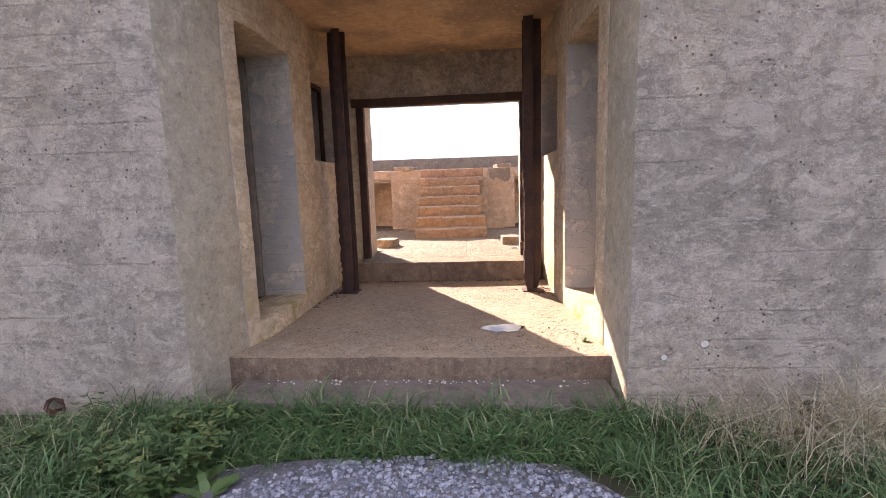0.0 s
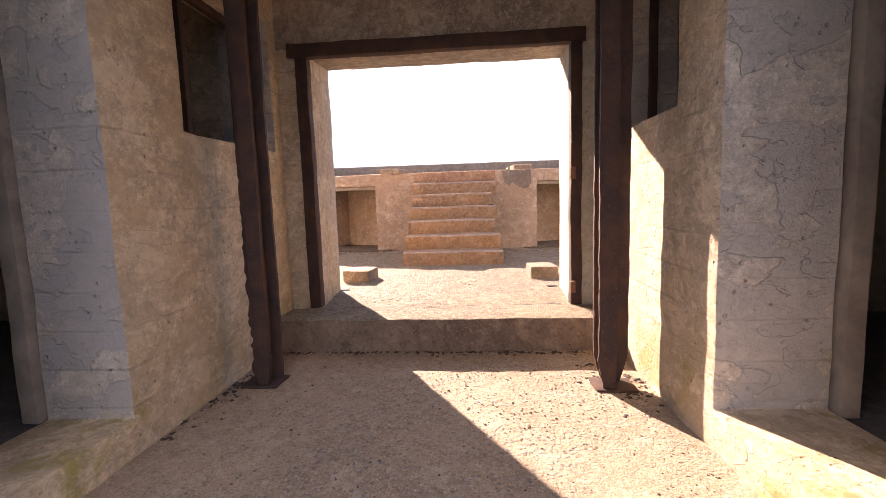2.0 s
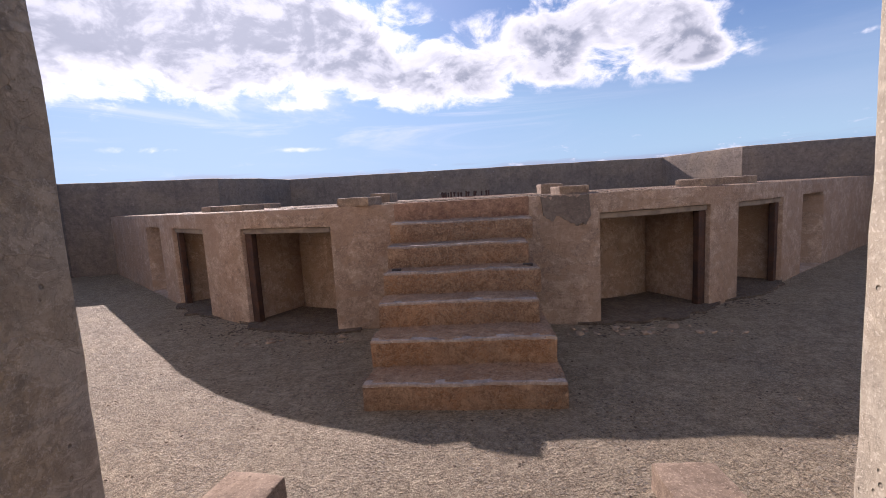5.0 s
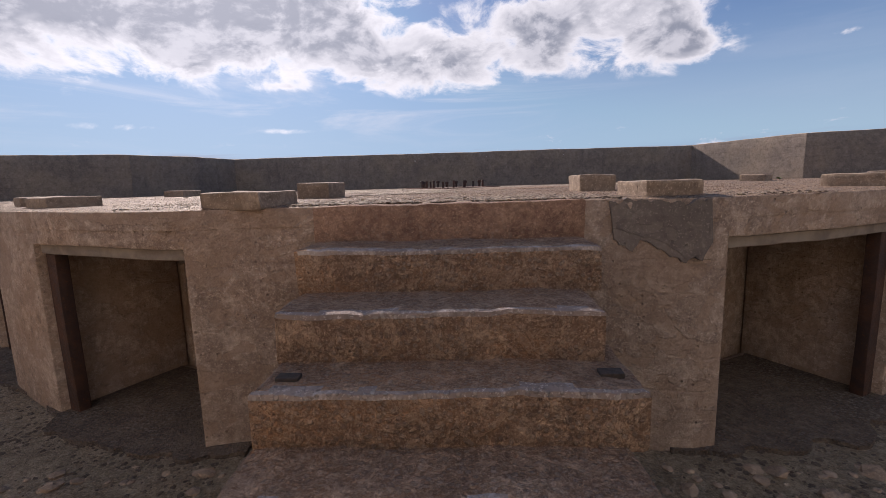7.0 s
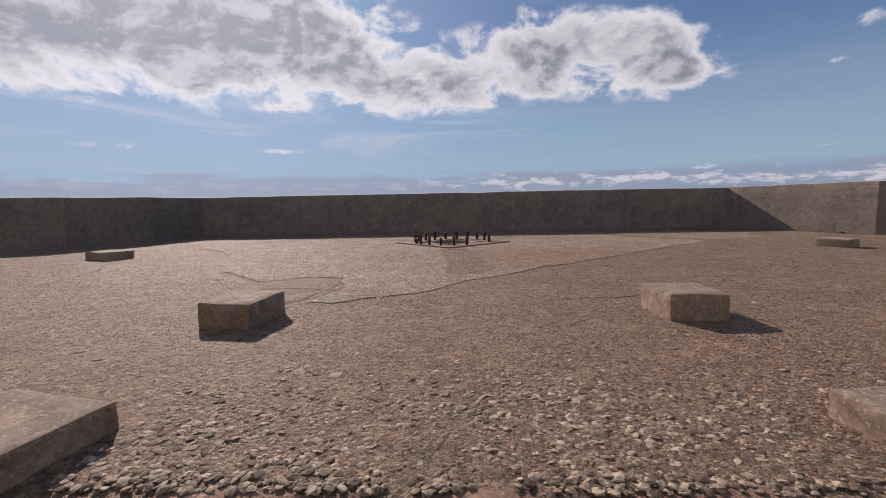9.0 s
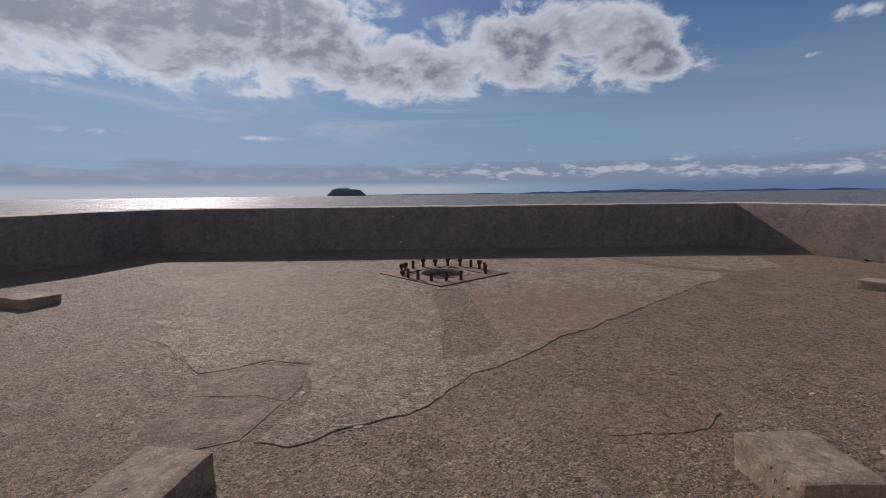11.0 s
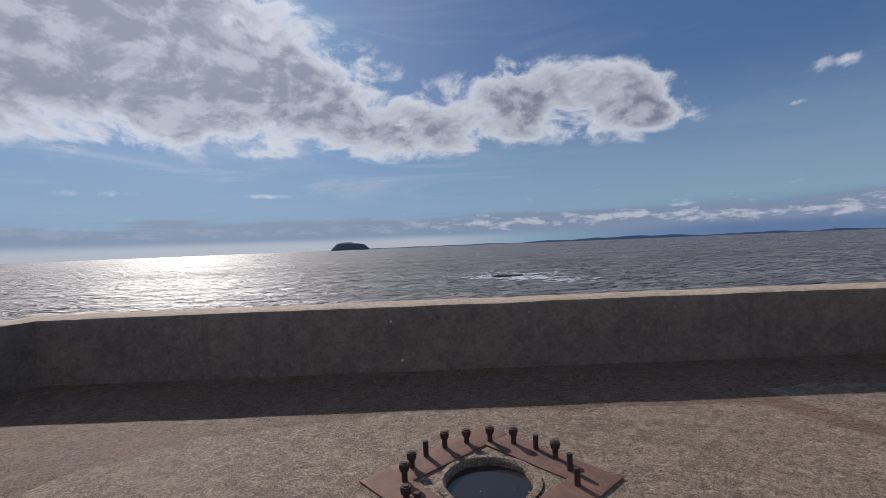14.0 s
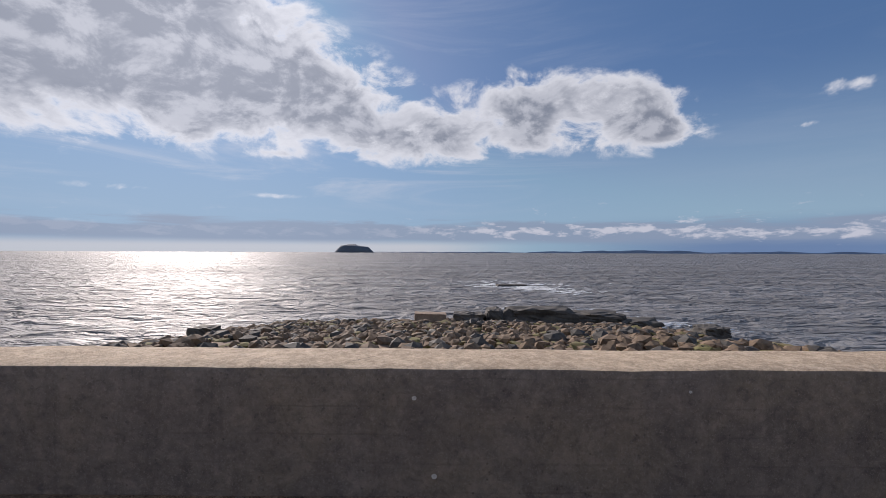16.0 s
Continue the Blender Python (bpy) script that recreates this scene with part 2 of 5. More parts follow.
    if speckle:
        for size, amount in ((75.0, 0.75), (150.0, 0.6)):
            vs = k.add("ShaderNodeTexVoronoi")
            k.put(vs.inputs["Vector"], p)
            vs.inputs["Scale"].default_value = size
            cs = k.add("ShaderNodeSeparateColor")
            k.put(cs.inputs[0], vs.outputs["Color"])
            grain = k.mix(k.ramp(cs.outputs[0], 0.15, 0.95), tuple(c * 0.35 for c in dark), tuple(min(1.0, c * 1.3) for c in light))
            grain = k.mix(k.math("MULTIPLY", k.ramp(cs.outputs[1], 0.6, 0.9), 0.6), grain, (0.36, 0.19, 0.09))
            col = k.mix(k.math("MULTIPLY", k.ramp(vs.outputs["Distance"], 0.55, 0.2), speckle * amount), col, grain)
            h = k.math("ADD", h, k.math("MULTIPLY", k.math("SUBTRACT", cs.outputs[0], vs.outputs["Distance"]), 0.35 * speckle))
    if pebble:
        vd = k.add("ShaderNodeTexVoronoi")
        k.put(vd.inputs["Vector"], p)
        vd.inputs["Scale"].default_value = 42.0
        show = k.math("MULTIPLY", k.ramp(vd.outputs["Distance"], 0.34, 0.46, 1.0, 0.0), k.ramp(k.noise(p, 1.5, 6, 0.6), 0.40, 0.58))
        sc = k.add("ShaderNodeSeparateColor")
        k.put(sc.inputs[0], vd.outputs["Color"])
        stone = k.mix(sc.outputs[0], (0.13, 0.11, 0.10), (0.42, 0.38, 0.33))
        col = k.mix(k.math("MULTIPLY", show, pebble), col, stone)
        h = k.math("ADD", h, k.math("MULTIPLY", show, 0.7))
    if patch:
        # repairs and lost skin with crisp outlines
        for size, lo in ((1.9, 0.53), (5.5, 0.57)):
            np = k.noise(k.scaled(k.vmath("ADD", p, (2.0, size, 9.0)), (1.0, 1.0, 1.35)), size, 5, 0.5, 0.5)
            cut = k.ramp(np, lo, lo + 0.012)
            col = k.mix(k.math("MULTIPLY", cut, patch_amount), col, patch)
            rim_line = k.math("MULTIPLY", k.ramp(np, lo - 0.012, lo), k.ramp(np, lo + 0.004, lo + 0.014, 1.0, 0.0))
            col = k.mix(k.math("MULTIPLY", rim_line, 0.2 * patch_amount), col, tuple(c * 0.5 for c in dark))
            h = k.math("SUBTRACT", h, k.math("MULTIPLY", cut, 0.3))
    if sand:
        # coarse sand and small aggregate laid bare
        for size in (34.0, 85.0):
            ng = k.noise(k.vmath("ADD", p, (size, 6.0, 2.0)), size, 4, 0.6, 0.3)
            hole, stud = k.ramp(ng, 0.555, 0.60), k.ramp(ng, 0.445, 0.40)
            col = k.mix(k.math("MULTIPLY", hole, sand * 0.85), col, tuple(c * 0.32 for c in dark))
            col = k.mix(k.math("MULTIPLY", stud, sand * 0.7), col, tuple(min(1.0, c * 1.3) for c in light))
            h = k.math("ADD", h, k.math("MULTIPLY", k.math("SUBTRACT", stud, hole), 0.35 * sand))
    if strata:
        # weathering that follows the lifts of the pour: lost skin and grime drawn out sideways
        for size, lo, shade, amount in ((1.1, 0.52, tuple(c * 0.74 for c in dark), 0.7), (3.1, 0.545, tuple(min(1.0, c * 1.12) for c in light), 0.9), (6.5, 0.56, tuple(c * 0.6 for c in dark), 0.8), (12.0, 0.58, tuple(min(1.0, c * 1.2) for c in light), 0.8)):
            nz = k.noise(k.scaled(k.vmath("ADD", p, (size * 3.0, 4.0, size)), (1.0, 1.0, 1.7)), size, 9, 0.68, 0.6)
            cut = k.ramp(nz, lo, lo + 0.03)
            col = k.mix(k.math("MULTIPLY", cut, strata * amount), col, shade)
            h = k.math("SUBTRACT", h, k.math("MULTIPLY", cut, 0.25 * strata))
    if flakes:
        # thin paler scales of worn surface with dark edges
        for size, lo in ((9.0, 0.52), (33.0, 0.53)):
            nf = k.noise(k.scaled(k.vmath("ADD", p, (size, 2.0, 0.0)), (1.0, 1.25, 1.0)), size, 7, 0.72, 1.2)
            scale_edge = k.math("MULTIPLY", k.ramp(nf, lo - 0.035, lo), k.ramp(nf, lo + 0.03, lo, 0.0, 1.0))
            col = k.mix(k.math("MULTIPLY", k.ramp(nf, lo, lo + 0.04), flakes * 0.8), col, tuple(min(1.0, c * 1.25) for c in light))
            col = k.mix(k.math("MULTIPLY", scale_edge, flakes), col, tuple(c * 0.35 for c in dark))
            h = k.math("ADD", h, k.math("MULTIPLY", k.ramp(nf, lo - 0.02, lo + 0.02), 0.6 * flakes))
    if stain:
        sx, sy, r, shade, amount = stain
        off = k.vmath("MULTIPLY", k.vmath("SUBTRACT", p, (sx, sy, 0.0)), (1.0, 1.0, 0.0))
        dist = k.add("ShaderNodeVectorMath", op="LENGTH")
        k.put(dist.inputs[0], off)
        spread_out = k.math("ADD", k.math("DIVIDE", dist.outputs["Value"], r), k.math("MULTIPLY", k.math("SUBTRACT", k.noise(p, 3.0, 8, 0.7, 0.5), 0.5), 2.2))
        col = k.mix(k.math("MULTIPLY", k.ramp(spread_out, 0.2, 1.35, 1.0, 0.0), amount), col, shade)
    k.put(b.inputs["Base Color"], col)
    b.inputs["Roughness"].default_value = rough
    bump(k, b, h, min(1.0, 0.7 * relief), 0.012 * relief)
    return m


def plain(name, base, dark, scale=8.0, rough=0.8, metal=0.0, bumpy=0.4, fleck=None):
    m, k, b = material(name)
    p = world_pos(k)
    n1, n2 = k.noise(p, scale, 8, 0.65, 0.3), k.noise(p, scale * 9, 5, 0.65)
    col = k.mix(k.ramp(n1, 0.36, 0.66), base, dark)
    if fleck:
        col = k.mix(k.ramp(n2, 0.56, 0.7), col, fleck)
    k.put(b.inputs["Base Color"], col)
    k.put(b.inputs["Roughness"], k.ramp(n2, 0.2, 0.8, rough - 0.12, min(1.0, rough + 0.08)))
    b.inputs["Metallic"].default_value = metal
    bump(k, b, k.math("ADD", n1, k.math("MULTIPLY", n2, 0.5)), bumpy, 0.008)
    return m


M_OUT = concrete("outer_concrete", (0.44, 0.385, 0.33), (0.32, 0.285, 0.25), (0.53, 0.475, 0.42), boards=0.45, streak=0.4, pits=1.0, tint=(0.50, 0.41, 0.31), tint_amount=0.6, big=0.6, speckle=0.4, mottle=0.3, relief=1.4, strata=0.42)
M_IN = concrete("passage_concrete", (0.62, 0.50, 0.36), (0.46, 0.38, 0.29), (0.70, 0.60, 0.46), boards=0.6, moss=0.9, streak=0.35, pits=0.8, tint=(0.58, 0.42, 0.24), tint_amount=0.7, mottle=0.45, relief=1.0, patch=(0.47, 0.36, 0.24), patch_amount=0.45, strata=0.35)
M_JAMB = concrete("grey_jamb_concrete", (0.60, 0.53, 0.445), (0.47, 0.425, 0.37), (0.68, 0.61, 0.53), boards=0.35, streak=0.25, pits=0.6, moss=0.4, mottle=0.2, relief=1.4, patch=(0.41, 0.385, 0.36), patch_amount=0.75)
M_CEIL = concrete("ceiling_concrete", (0.56, 0.37, 0.22), (0.44, 0.30, 0.19), (0.62, 0.46, 0.30), streak=0.0, pits=0.3, tint=(0.2, 0.15, 0.12), tint_amount=0.6)
M_LINTEL = concrete("lintel_concrete", (0.46, 0.38, 0.29), (0.24, 0.20, 0.17), (0.54, 0.46, 0.36), streak=0.8, pits=0.3, mottle=0.4)
M_FLOOR = concrete("passage_floor_concrete", (0.37, 0.285, 0.205), (0.27, 0.205, 0.15), (0.46, 0.38, 0.29), streak=0.0, pits=0.4, pebble=0.7, speckle=0.6)
M_COURT = concrete("court_floor_concrete", (0.43, 0.345, 0.23), (0.30, 0.235, 0.16), (0.54, 0.45, 0.325), streak=0.0, pits=0.6, pebble=0.6, speckle=0.9, mottle=0.6, relief=2.0, flakes=0.25, rough=0.8, sand=0.45, strata=0.2)
M_DRUM = concrete("drum_wall_concrete", (0.46, 0.352, 0.28), (0.31, 0.232, 0.185), (0.55, 0.45, 0.37), boards=0.12, streak=0.35, pits=0.6, tint=(0.36, 0.22, 0.135), tint_amount=0.5, speckle=0.25, mottle=0.4, relief=1.3, patch=(0.34, 0.24, 0.175), patch_amount=0.5)
M_STEP = concrete("stair_concrete", (0.43, 0.265, 0.165), (0.28, 0.165, 0.105), (0.52, 0.37, 0.255), streak=0.25, pits=0.6, pebble=0.3, tint=(0.50, 0.24, 0.10), tint_amount=0.65, speckle=0.4, mottle=0.4, relief=1.6, flakes=0.3)
M_PLAT = concrete("platform_concrete", (0.35, 0.215, 0.128), (0.22, 0.13, 0.078), (0.48, 0.335, 0.22), streak=0.0, pits=0.5, pebble=0.6, tint=(0.36, 0.165, 0.082), tint_amount=0.75, speckle=1.0, blotch=0.8, mottle=0.6, relief=2.0, flakes=0.3, rough=0.78, sand=0.7, strata=0.25)
M_SLAB = concrete("worn_slab_concrete", (0.50, 0.36, 0.24), (0.34, 0.235, 0.155), (0.63, 0.49, 0.355), streak=0.0, pits=0.6, pebble=0.3, tint=(0.40, 0.28, 0.14), tint_amount=0.5, speckle=0.9, mottle=0.7, relief=1.8, rough=0.8, sand=0.6, strata=0.4, stain=(0.85, 5.55, 1.15, (0.37, 0.18, 0.088), 0.55), flakes=0.55)
# parapet faces: concrete darkened so the colour carries part of their shade
M_PARA_SHADE = concrete("parapet_shade_concrete", (0.205, 0.168, 0.142), (0.15, 0.124, 0.107), (0.255, 0.21, 0.175), boards=0.25, streak=0.4, pits=0.4, tint=(0.30, 0.235, 0.16), tint_amount=0.4, mottle=0.3)
M_BLOCK = concrete("block_concrete", (0.30, 0.22, 0.155), (0.20, 0.145, 0.105), (0.42, 0.325, 0.24), streak=0.0, pits=0.5, mottle=0.25)
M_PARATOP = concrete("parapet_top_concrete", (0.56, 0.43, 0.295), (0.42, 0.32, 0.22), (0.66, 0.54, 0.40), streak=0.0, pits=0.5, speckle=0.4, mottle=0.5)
M_TOPRISER = concrete("red_stained_riser", (0.34, 0.20, 0.135), (0.22, 0.125, 0.088), (0.43, 0.28, 0.19), streak=0.4, pits=0.6, pebble=0.2, mottle=0.4, flakes=0.2)
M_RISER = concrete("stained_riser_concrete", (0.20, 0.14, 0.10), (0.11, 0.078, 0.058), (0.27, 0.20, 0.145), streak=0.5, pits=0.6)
M_NOSE = concrete("worn_step_edge", (0.34, 0.275, 0.235), (0.22, 0.17, 0.145), (0.46, 0.40, 0.36), streak=0.0, pits=0.5, pebble=0.4)
# near-black colour carries the gloom of the side rooms
M_ROOM_UNLIT = concrete("room_plaster_unlit", (0.10, 0.09, 0.08), (0.06, 0.055, 0.05), (0.14, 0.13, 0.12), streak=0.3, pits=0.2)
M_RUST = plain("rusted_steel", (0.045, 0.028, 0.026), (0.085, 0.042, 0.028), 7.0, 0.78, 0.25, 0.9, (0.13, 0.058, 0.03))
M_PLATE = plain("rusted_plate_steel", (0.20, 0.105, 0.07), (0.13, 0.07, 0.05), 6.0, 0.8, 0.15, 0.6, (0.26, 0.15, 0.10))
M_WOOD = plain("weathered_timber", (0.26, 0.22, 0.18), (0.16, 0.13, 0.11), 5.0, 0.85, 0.0, 0.5)
M_DARKSTONE = plain("dark_rock", (0.05, 0.045, 0.04), (0.09, 0.08, 0.065), 0.6, 0.8, 0.0, 0.9)
M_ROCK = plain("shore_rock", (0.235, 0.16, 0.10), (0.10, 0.068, 0.045), 0.8, 0.9, 0.0, 1.0, (0.22, 0.18, 0.10))
M_TURF = plain("rough_turf", (0.15, 0.14, 0.045), (0.20, 0.15, 0.07), 0.7, 0.95, 0.0, 1.0, (0.2, 0.17, 0.1))
M_SOIL = plain("grassy_soil", (0.06, 0.05, 0.03), (0.04, 0.05, 0.02), 6.0, 0.95, 0.0, 0.8)


def leaf_material(name, tones, rough=0.5):
    """Thin leaves that differ one from another in tone."""
    m, k, b = material(name)
    rnd = k.add("ShaderNodeNewGeometry").outputs["Random Per Island"]
    col = k.mix(k.ramp(rnd, 0.0, 0.6), tones[0], tones[1])
    col = k.mix(k.ramp(rnd, 0.72, 1.0), col, tones[2])
    col = k.mix(k.math("MULTIPLY", k.ramp(k.noise(world_pos(k), 11.0, 4, 0.6), 0.45, 0.7), 0.5), col, tones[0])
    k.put(b.inputs["Base Color"], col)
    b.inputs["Roughness"].default_value = rough
    return m


M_GRASS = leaf_material("green_grass", ((0.028, 0.085, 0.025), (0.075, 0.17, 0.055), (0.26, 0.29, 0.15)))
M_STRAW = leaf_material("dry_grass", ((0.20, 0.17, 0.09), (0.42, 0.37, 0.26), (0.62, 0.57, 0.44)), 0.7)
M_LEAF = leaf_material("weed_leaf", ((0.035, 0.085, 0.025), (0.09, 0.16, 0.05), (0.22, 0.24, 0.08)))
M_CRUMB = plain("black_debris", (0.03, 0.025, 0.022), (0.07, 0.05, 0.04), 30.0, 0.85, 0.0, 0.6)


def stones_material(name, a, b2):
    m, k, b = material(name)
    rnd = k.add("ShaderNodeNewGeometry").outputs["Random Per Island"]
    col = k.mix(rnd, a, b2)
    p = world_pos(k)
    col = k.mix(k.ramp(k.noise(p, 60, 4, 0.6), 0.4, 0.7), col, tuple(c * 0.6 for c in a))
    k.put(b.inputs["Base Color"], col)
    b.inputs["Roughness"].default_value = 0.85
    return m


M_GRAVEL = stones_material("grey_gravel", (0.17, 0.185, 0.23), (0.46, 0.48, 0.54))
M_GRIT = stones_material("brown_grit", (0.13, 0.065, 0.036), (0.55, 0.39, 0.255))
M_PEBBLE = stones_material("loose_pebbles", (0.09, 0.055, 0.035), (0.52, 0.41, 0.29))
M_CHIP = stones_material("pale_stone_chips", (0.34, 0.25, 0.17), (0.50, 0.40, 0.29))


def water_material(name, colour, scale, strength, rough=0.05):
    m, k, b = material(name)
    p = world_pos(k)
    b.inputs["Base Color"].default_value = (*colour, 1)
    b.inputs["Roughness"].default_value = rough
    if strength:
        lanes = k.noise(k.scaled(p, (0.0035, 0.016, 1.0)), 1.0, 5, 0.6, 0.8)
        k.put(b.inputs["Roughness"], k.ramp(lanes, 0.35, 0.65, rough - 0.06, rough + 0.14))
        k.put(b.inputs["Base Color"], k.mix(k.ramp(k.noise(k.scaled(p, (0.02, 0.05, 1.0)), 1.0, 5, 0.6, 0.5), 0.4, 0.65), colour, tuple(c * 1.5 for c in colour)))
    b.inputs["IOR"].default_value = 1.33
    b.inputs["Specular IOR Level"].default_value = 0.21 if strength else 1.0
    if strength:
        n1 = k.noise(k.scaled(p, (0.8, 1.3, 1.0)), scale, 5, 0.6, 0.6)
        n2 = k.noise(k.scaled(p, (0.7, 1.5, 1.0)), scale * 0.22, 3, 0.5, 0.8)
        bump(k, b, k.math("ADD", k.math("MULTIPLY", n1, 0.45), k.math("MULTIPLY", n2, 2.8)), 1.0, strength)
    return m


M_PUDDLE = water_material("puddle_water", (0.03, 0.028, 0.025), 1, 0, 0.02)
M_SEA = water_material("muddy_sea_water", (0.158, 0.160, 0.165), 0.5, 3.8, 0.46)
M_FOAM = plain("sea_foam", (0.75, 0.77, 0.78), (0.5, 0.52, 0.53), 0.8, 0.7, 0.0, 0.4)
# blue distance haze is mixed into the base colours of coast and island
M_HAZE = plain("haze_tinted_land", (0.17, 0.235, 0.34), (0.20, 0.265, 0.37), 0.002, 0.95, 0.0, 0.0)
M_ISLE = plain("haze_tinted_island", (0.085, 0.105, 0.135), (0.10, 0.125, 0.15), 0.02, 0.95, 0.0, 0.0)
# pipe colour is lowered to give the bore its inner darkness
M_PIPE = plain("clay_pipe_dark_bore", (0.11, 0.055, 0.04), (0.06, 0.035, 0.028), 12.0, 0.8, 0.0, 0.4)
M_PATCH = concrete("smooth_render_patch", (0.185, 0.155, 0.14), (0.125, 0.105, 0.095), (0.23, 0.20, 0.175), streak=0.5, pits=0.2, patch=(0.25, 0.21, 0.18), patch_amount=0.25)
M_SPOT = plain("pale_lichen", (0.6, 0.58, 0.54), (0.45, 0.43, 0.4), 30.0, 0.9, 0.0, 0.3)
M_GRAVELBED = concrete("gravel_bed", (0.16, 0.165, 0.18), (0.09, 0.09, 0.10), (0.26, 0.26, 0.28), streak=0.0, pits=0.3, pebble=0.9)
M_REVEAL = concrete("smooth_reveal_concrete", (0.42, 0.375, 0.295), (0.33, 0.295, 0.235), (0.50, 0.455, 0.375), streak=0.2, pits=0.4, tint=(0.45, 0.36, 0.24), tint_amount=0.4, mottle=0.15)

M_REPAIR = concrete("cement_repair", (0.27, 0.195, 0.14), (0.19, 0.135, 0.1), (0.36, 0.27, 0.2), streak=0.0, pits=0.5, speckle=0.6, mottle=0.4, relief=1.2)
M_DIRT = concrete("damp_dirt", (0.15, 0.115, 0.088), (0.09, 0.07, 0.055), (0.24, 0.19, 0.145), streak=0.0, pits=0.3, pebble=0.4, speckle=0.8, mottle=0.5, relief=1.8)


# ---- building helpers ----
def mesh_object(name, bm, mats, parent=None, label="", smooth=True):
    me = bpy.data.meshes.new(name)
    bmesh.ops.recalc_face_normals(bm, faces=bm.faces)
    bm.to_mesh(me)
    bm.free()
    for m in (mats if isinstance(mats, (list, tuple)) else [mats]):
        me.materials.append(m)
    if smooth:
        me.shade_smooth()
        me.set_sharp_from_angle(angle=radians(38))
    ob = new(name, me)
    if parent is not None:
        ob.parent = parent
    if label:
        ob["label"] = label
    return ob


def part(name, bm, mat, parent, label="", smooth=True):
    return mesh_object(name, bm, mat, parent, label, smooth)


def structure(name, bm, mats, label, category):
    return tagged(mesh_object(name, bm, mats), label, category, kind="structure")


def thing(name, label, category, m=None, group=""):
    ob = new(name)
    ob.empty_display_size = 0.1
    if m is not None:
        ob.matrix_world = m
    return tagged(ob, label, category, group)


def spread(marks, step):
    """The marks, with more between them so that none lie further apart than step."""
    marks = sorted(set(marks))
    out = [marks[0]]
    for a, b in zip(marks, marks[1:]):
        n = max(1, math.ceil((b - a) / step - 1e-6))
        out += [a + (b - a) * i / n for i in range(1, n + 1)]
    return out


def wear(bm, amp, scale=3.0, fine=0.0, keep=None):
    """Push the vertices about by a steady noise, so that faces and edges are not dead straight."""
    for v in bm.verts:
        if keep and keep(v.co):
            continue
        d = noise.noise_vector(v.co * scale) * amp
        if fine:
            d += noise.noise_vector(v.co * scale * 5 + Vector((9, 4, 2))) * fine
        v.co += d


def chamfer(bm, width, segments=2, limit=40):
    edges = [e for e in bm.edges if len(e.link_faces) == 2 and e.calc_face_angle(0) > radians(limit)]
    bmesh.ops.bevel(bm, geom=edges, offset=width, segments=segments, affect="EDGES", profile=0.6)


def cells(us, vs, holes, place, depth, step=0.14, edge=0.014, amp=0.006, fine=0.003):
    """A wall from a grid in u, v with holes (u0, u1, v0, v1) that go through it; place(u, v, d) gives the point d deep in the wall."""
    u = spread(list(us) + [x for h in holes for x in h[:2]], step)
    v = spread(list(vs) + [x for h in holes for x in h[2:]], step)
    u, v = [x for x in u if us[0] <= x <= us[-1]], [x for x in v if vs[0] <= x <= vs[-1]]
    bm = bmesh.new()
    pts = {}

    def vert(i, j, d):
        if (i, j, d) not in pts:
            pts[i, j, d] = bm.verts.new(place(u[i], v[j], depth * d))
        return pts[i, j, d]

    def solid(i, j):
        if not (0 <= i < len(u) - 1 and 0 <= j < len(v) - 1):
            return False
        a, b = (u[i] + u[i + 1]) / 2, (v[j] + v[j + 1]) / 2
        return not any(h[0] < a < h[1] and h[2] < b < h[3] for h in holes)

    for i in range(len(u) - 1):
        for j in range(len(v) - 1):
            if not solid(i, j):
                continue
            bm.faces.new([vert(i, j, 0), vert(i + 1, j, 0), vert(i + 1, j + 1, 0), vert(i, j + 1, 0)])
            bm.faces.new([vert(i, j + 1, 1), vert(i + 1, j + 1, 1), vert(i + 1, j, 1), vert(i, j, 1)])
            for (a, b, c, e, n) in ((i, j, i + 1, j, (i, j - 1)), (i + 1, j, i + 1, j + 1, (i + 1, j)),
                                    (i + 1, j + 1, i, j + 1, (i, j + 1)), (i, j + 1, i, j, (i - 1, j))):
                if not solid(*n):
                    bm.faces.new([vert(c, e, 0), vert(a, b, 0), vert(a, b, 1), vert(c, e, 1)])
    bmesh.ops.recalc_face_normals(bm, faces=bm.faces)
    if edge:
        chamfer(bm, edge)
    wear(bm, amp, 2.5, fine)
    return bm


def slab(x0, x1, y0, y1, z0, z1, step=0.15, edge=0.015, amp=0.005, fine=0.003):
    return cells((x0, x1), (y0, y1), [], lambda a, b, d: Vector((a, b, z1 - d)), z1 - z0, step, edge, amp, fine)


def box(sx, sy, sz, edge=0.01, at=(0, 0, 0)):
    bm = bmesh.new()
    bmesh.ops.create_cube(bm, size=1.0, matrix=Matrix.Translation(at) @ Matrix.Diagonal((sx, sy, sz, 1)))
    if edge:
        bmesh.ops.bevel(bm, geom=bm.edges[:], offset=edge, segments=2, affect="EDGES")
    return bm


def worn_box(sx, sy, sz, edge=0.012, cuts=4, amp=0.006):
    """A box that stands on z = 0, with chipped edges."""
    bm = bmesh.new()
    bmesh.ops.create_cube(bm, size=1.0, matrix=Matrix.Translation((0, 0, sz / 2)) @ Matrix.Diagonal((sx, sy, sz, 1)))
    bmesh.ops.subdivide_edges(bm, edges=bm.edges[:], cuts=cuts, use_grid_fill=True)
    chamfer(bm, edge)
    off = Vector((random.random() * 50, random.random() * 50, 0))
    for v in bm.verts:
        d = noise.noise_vector((v.co + off) * 9) * amp
        v.co += d
    return bm


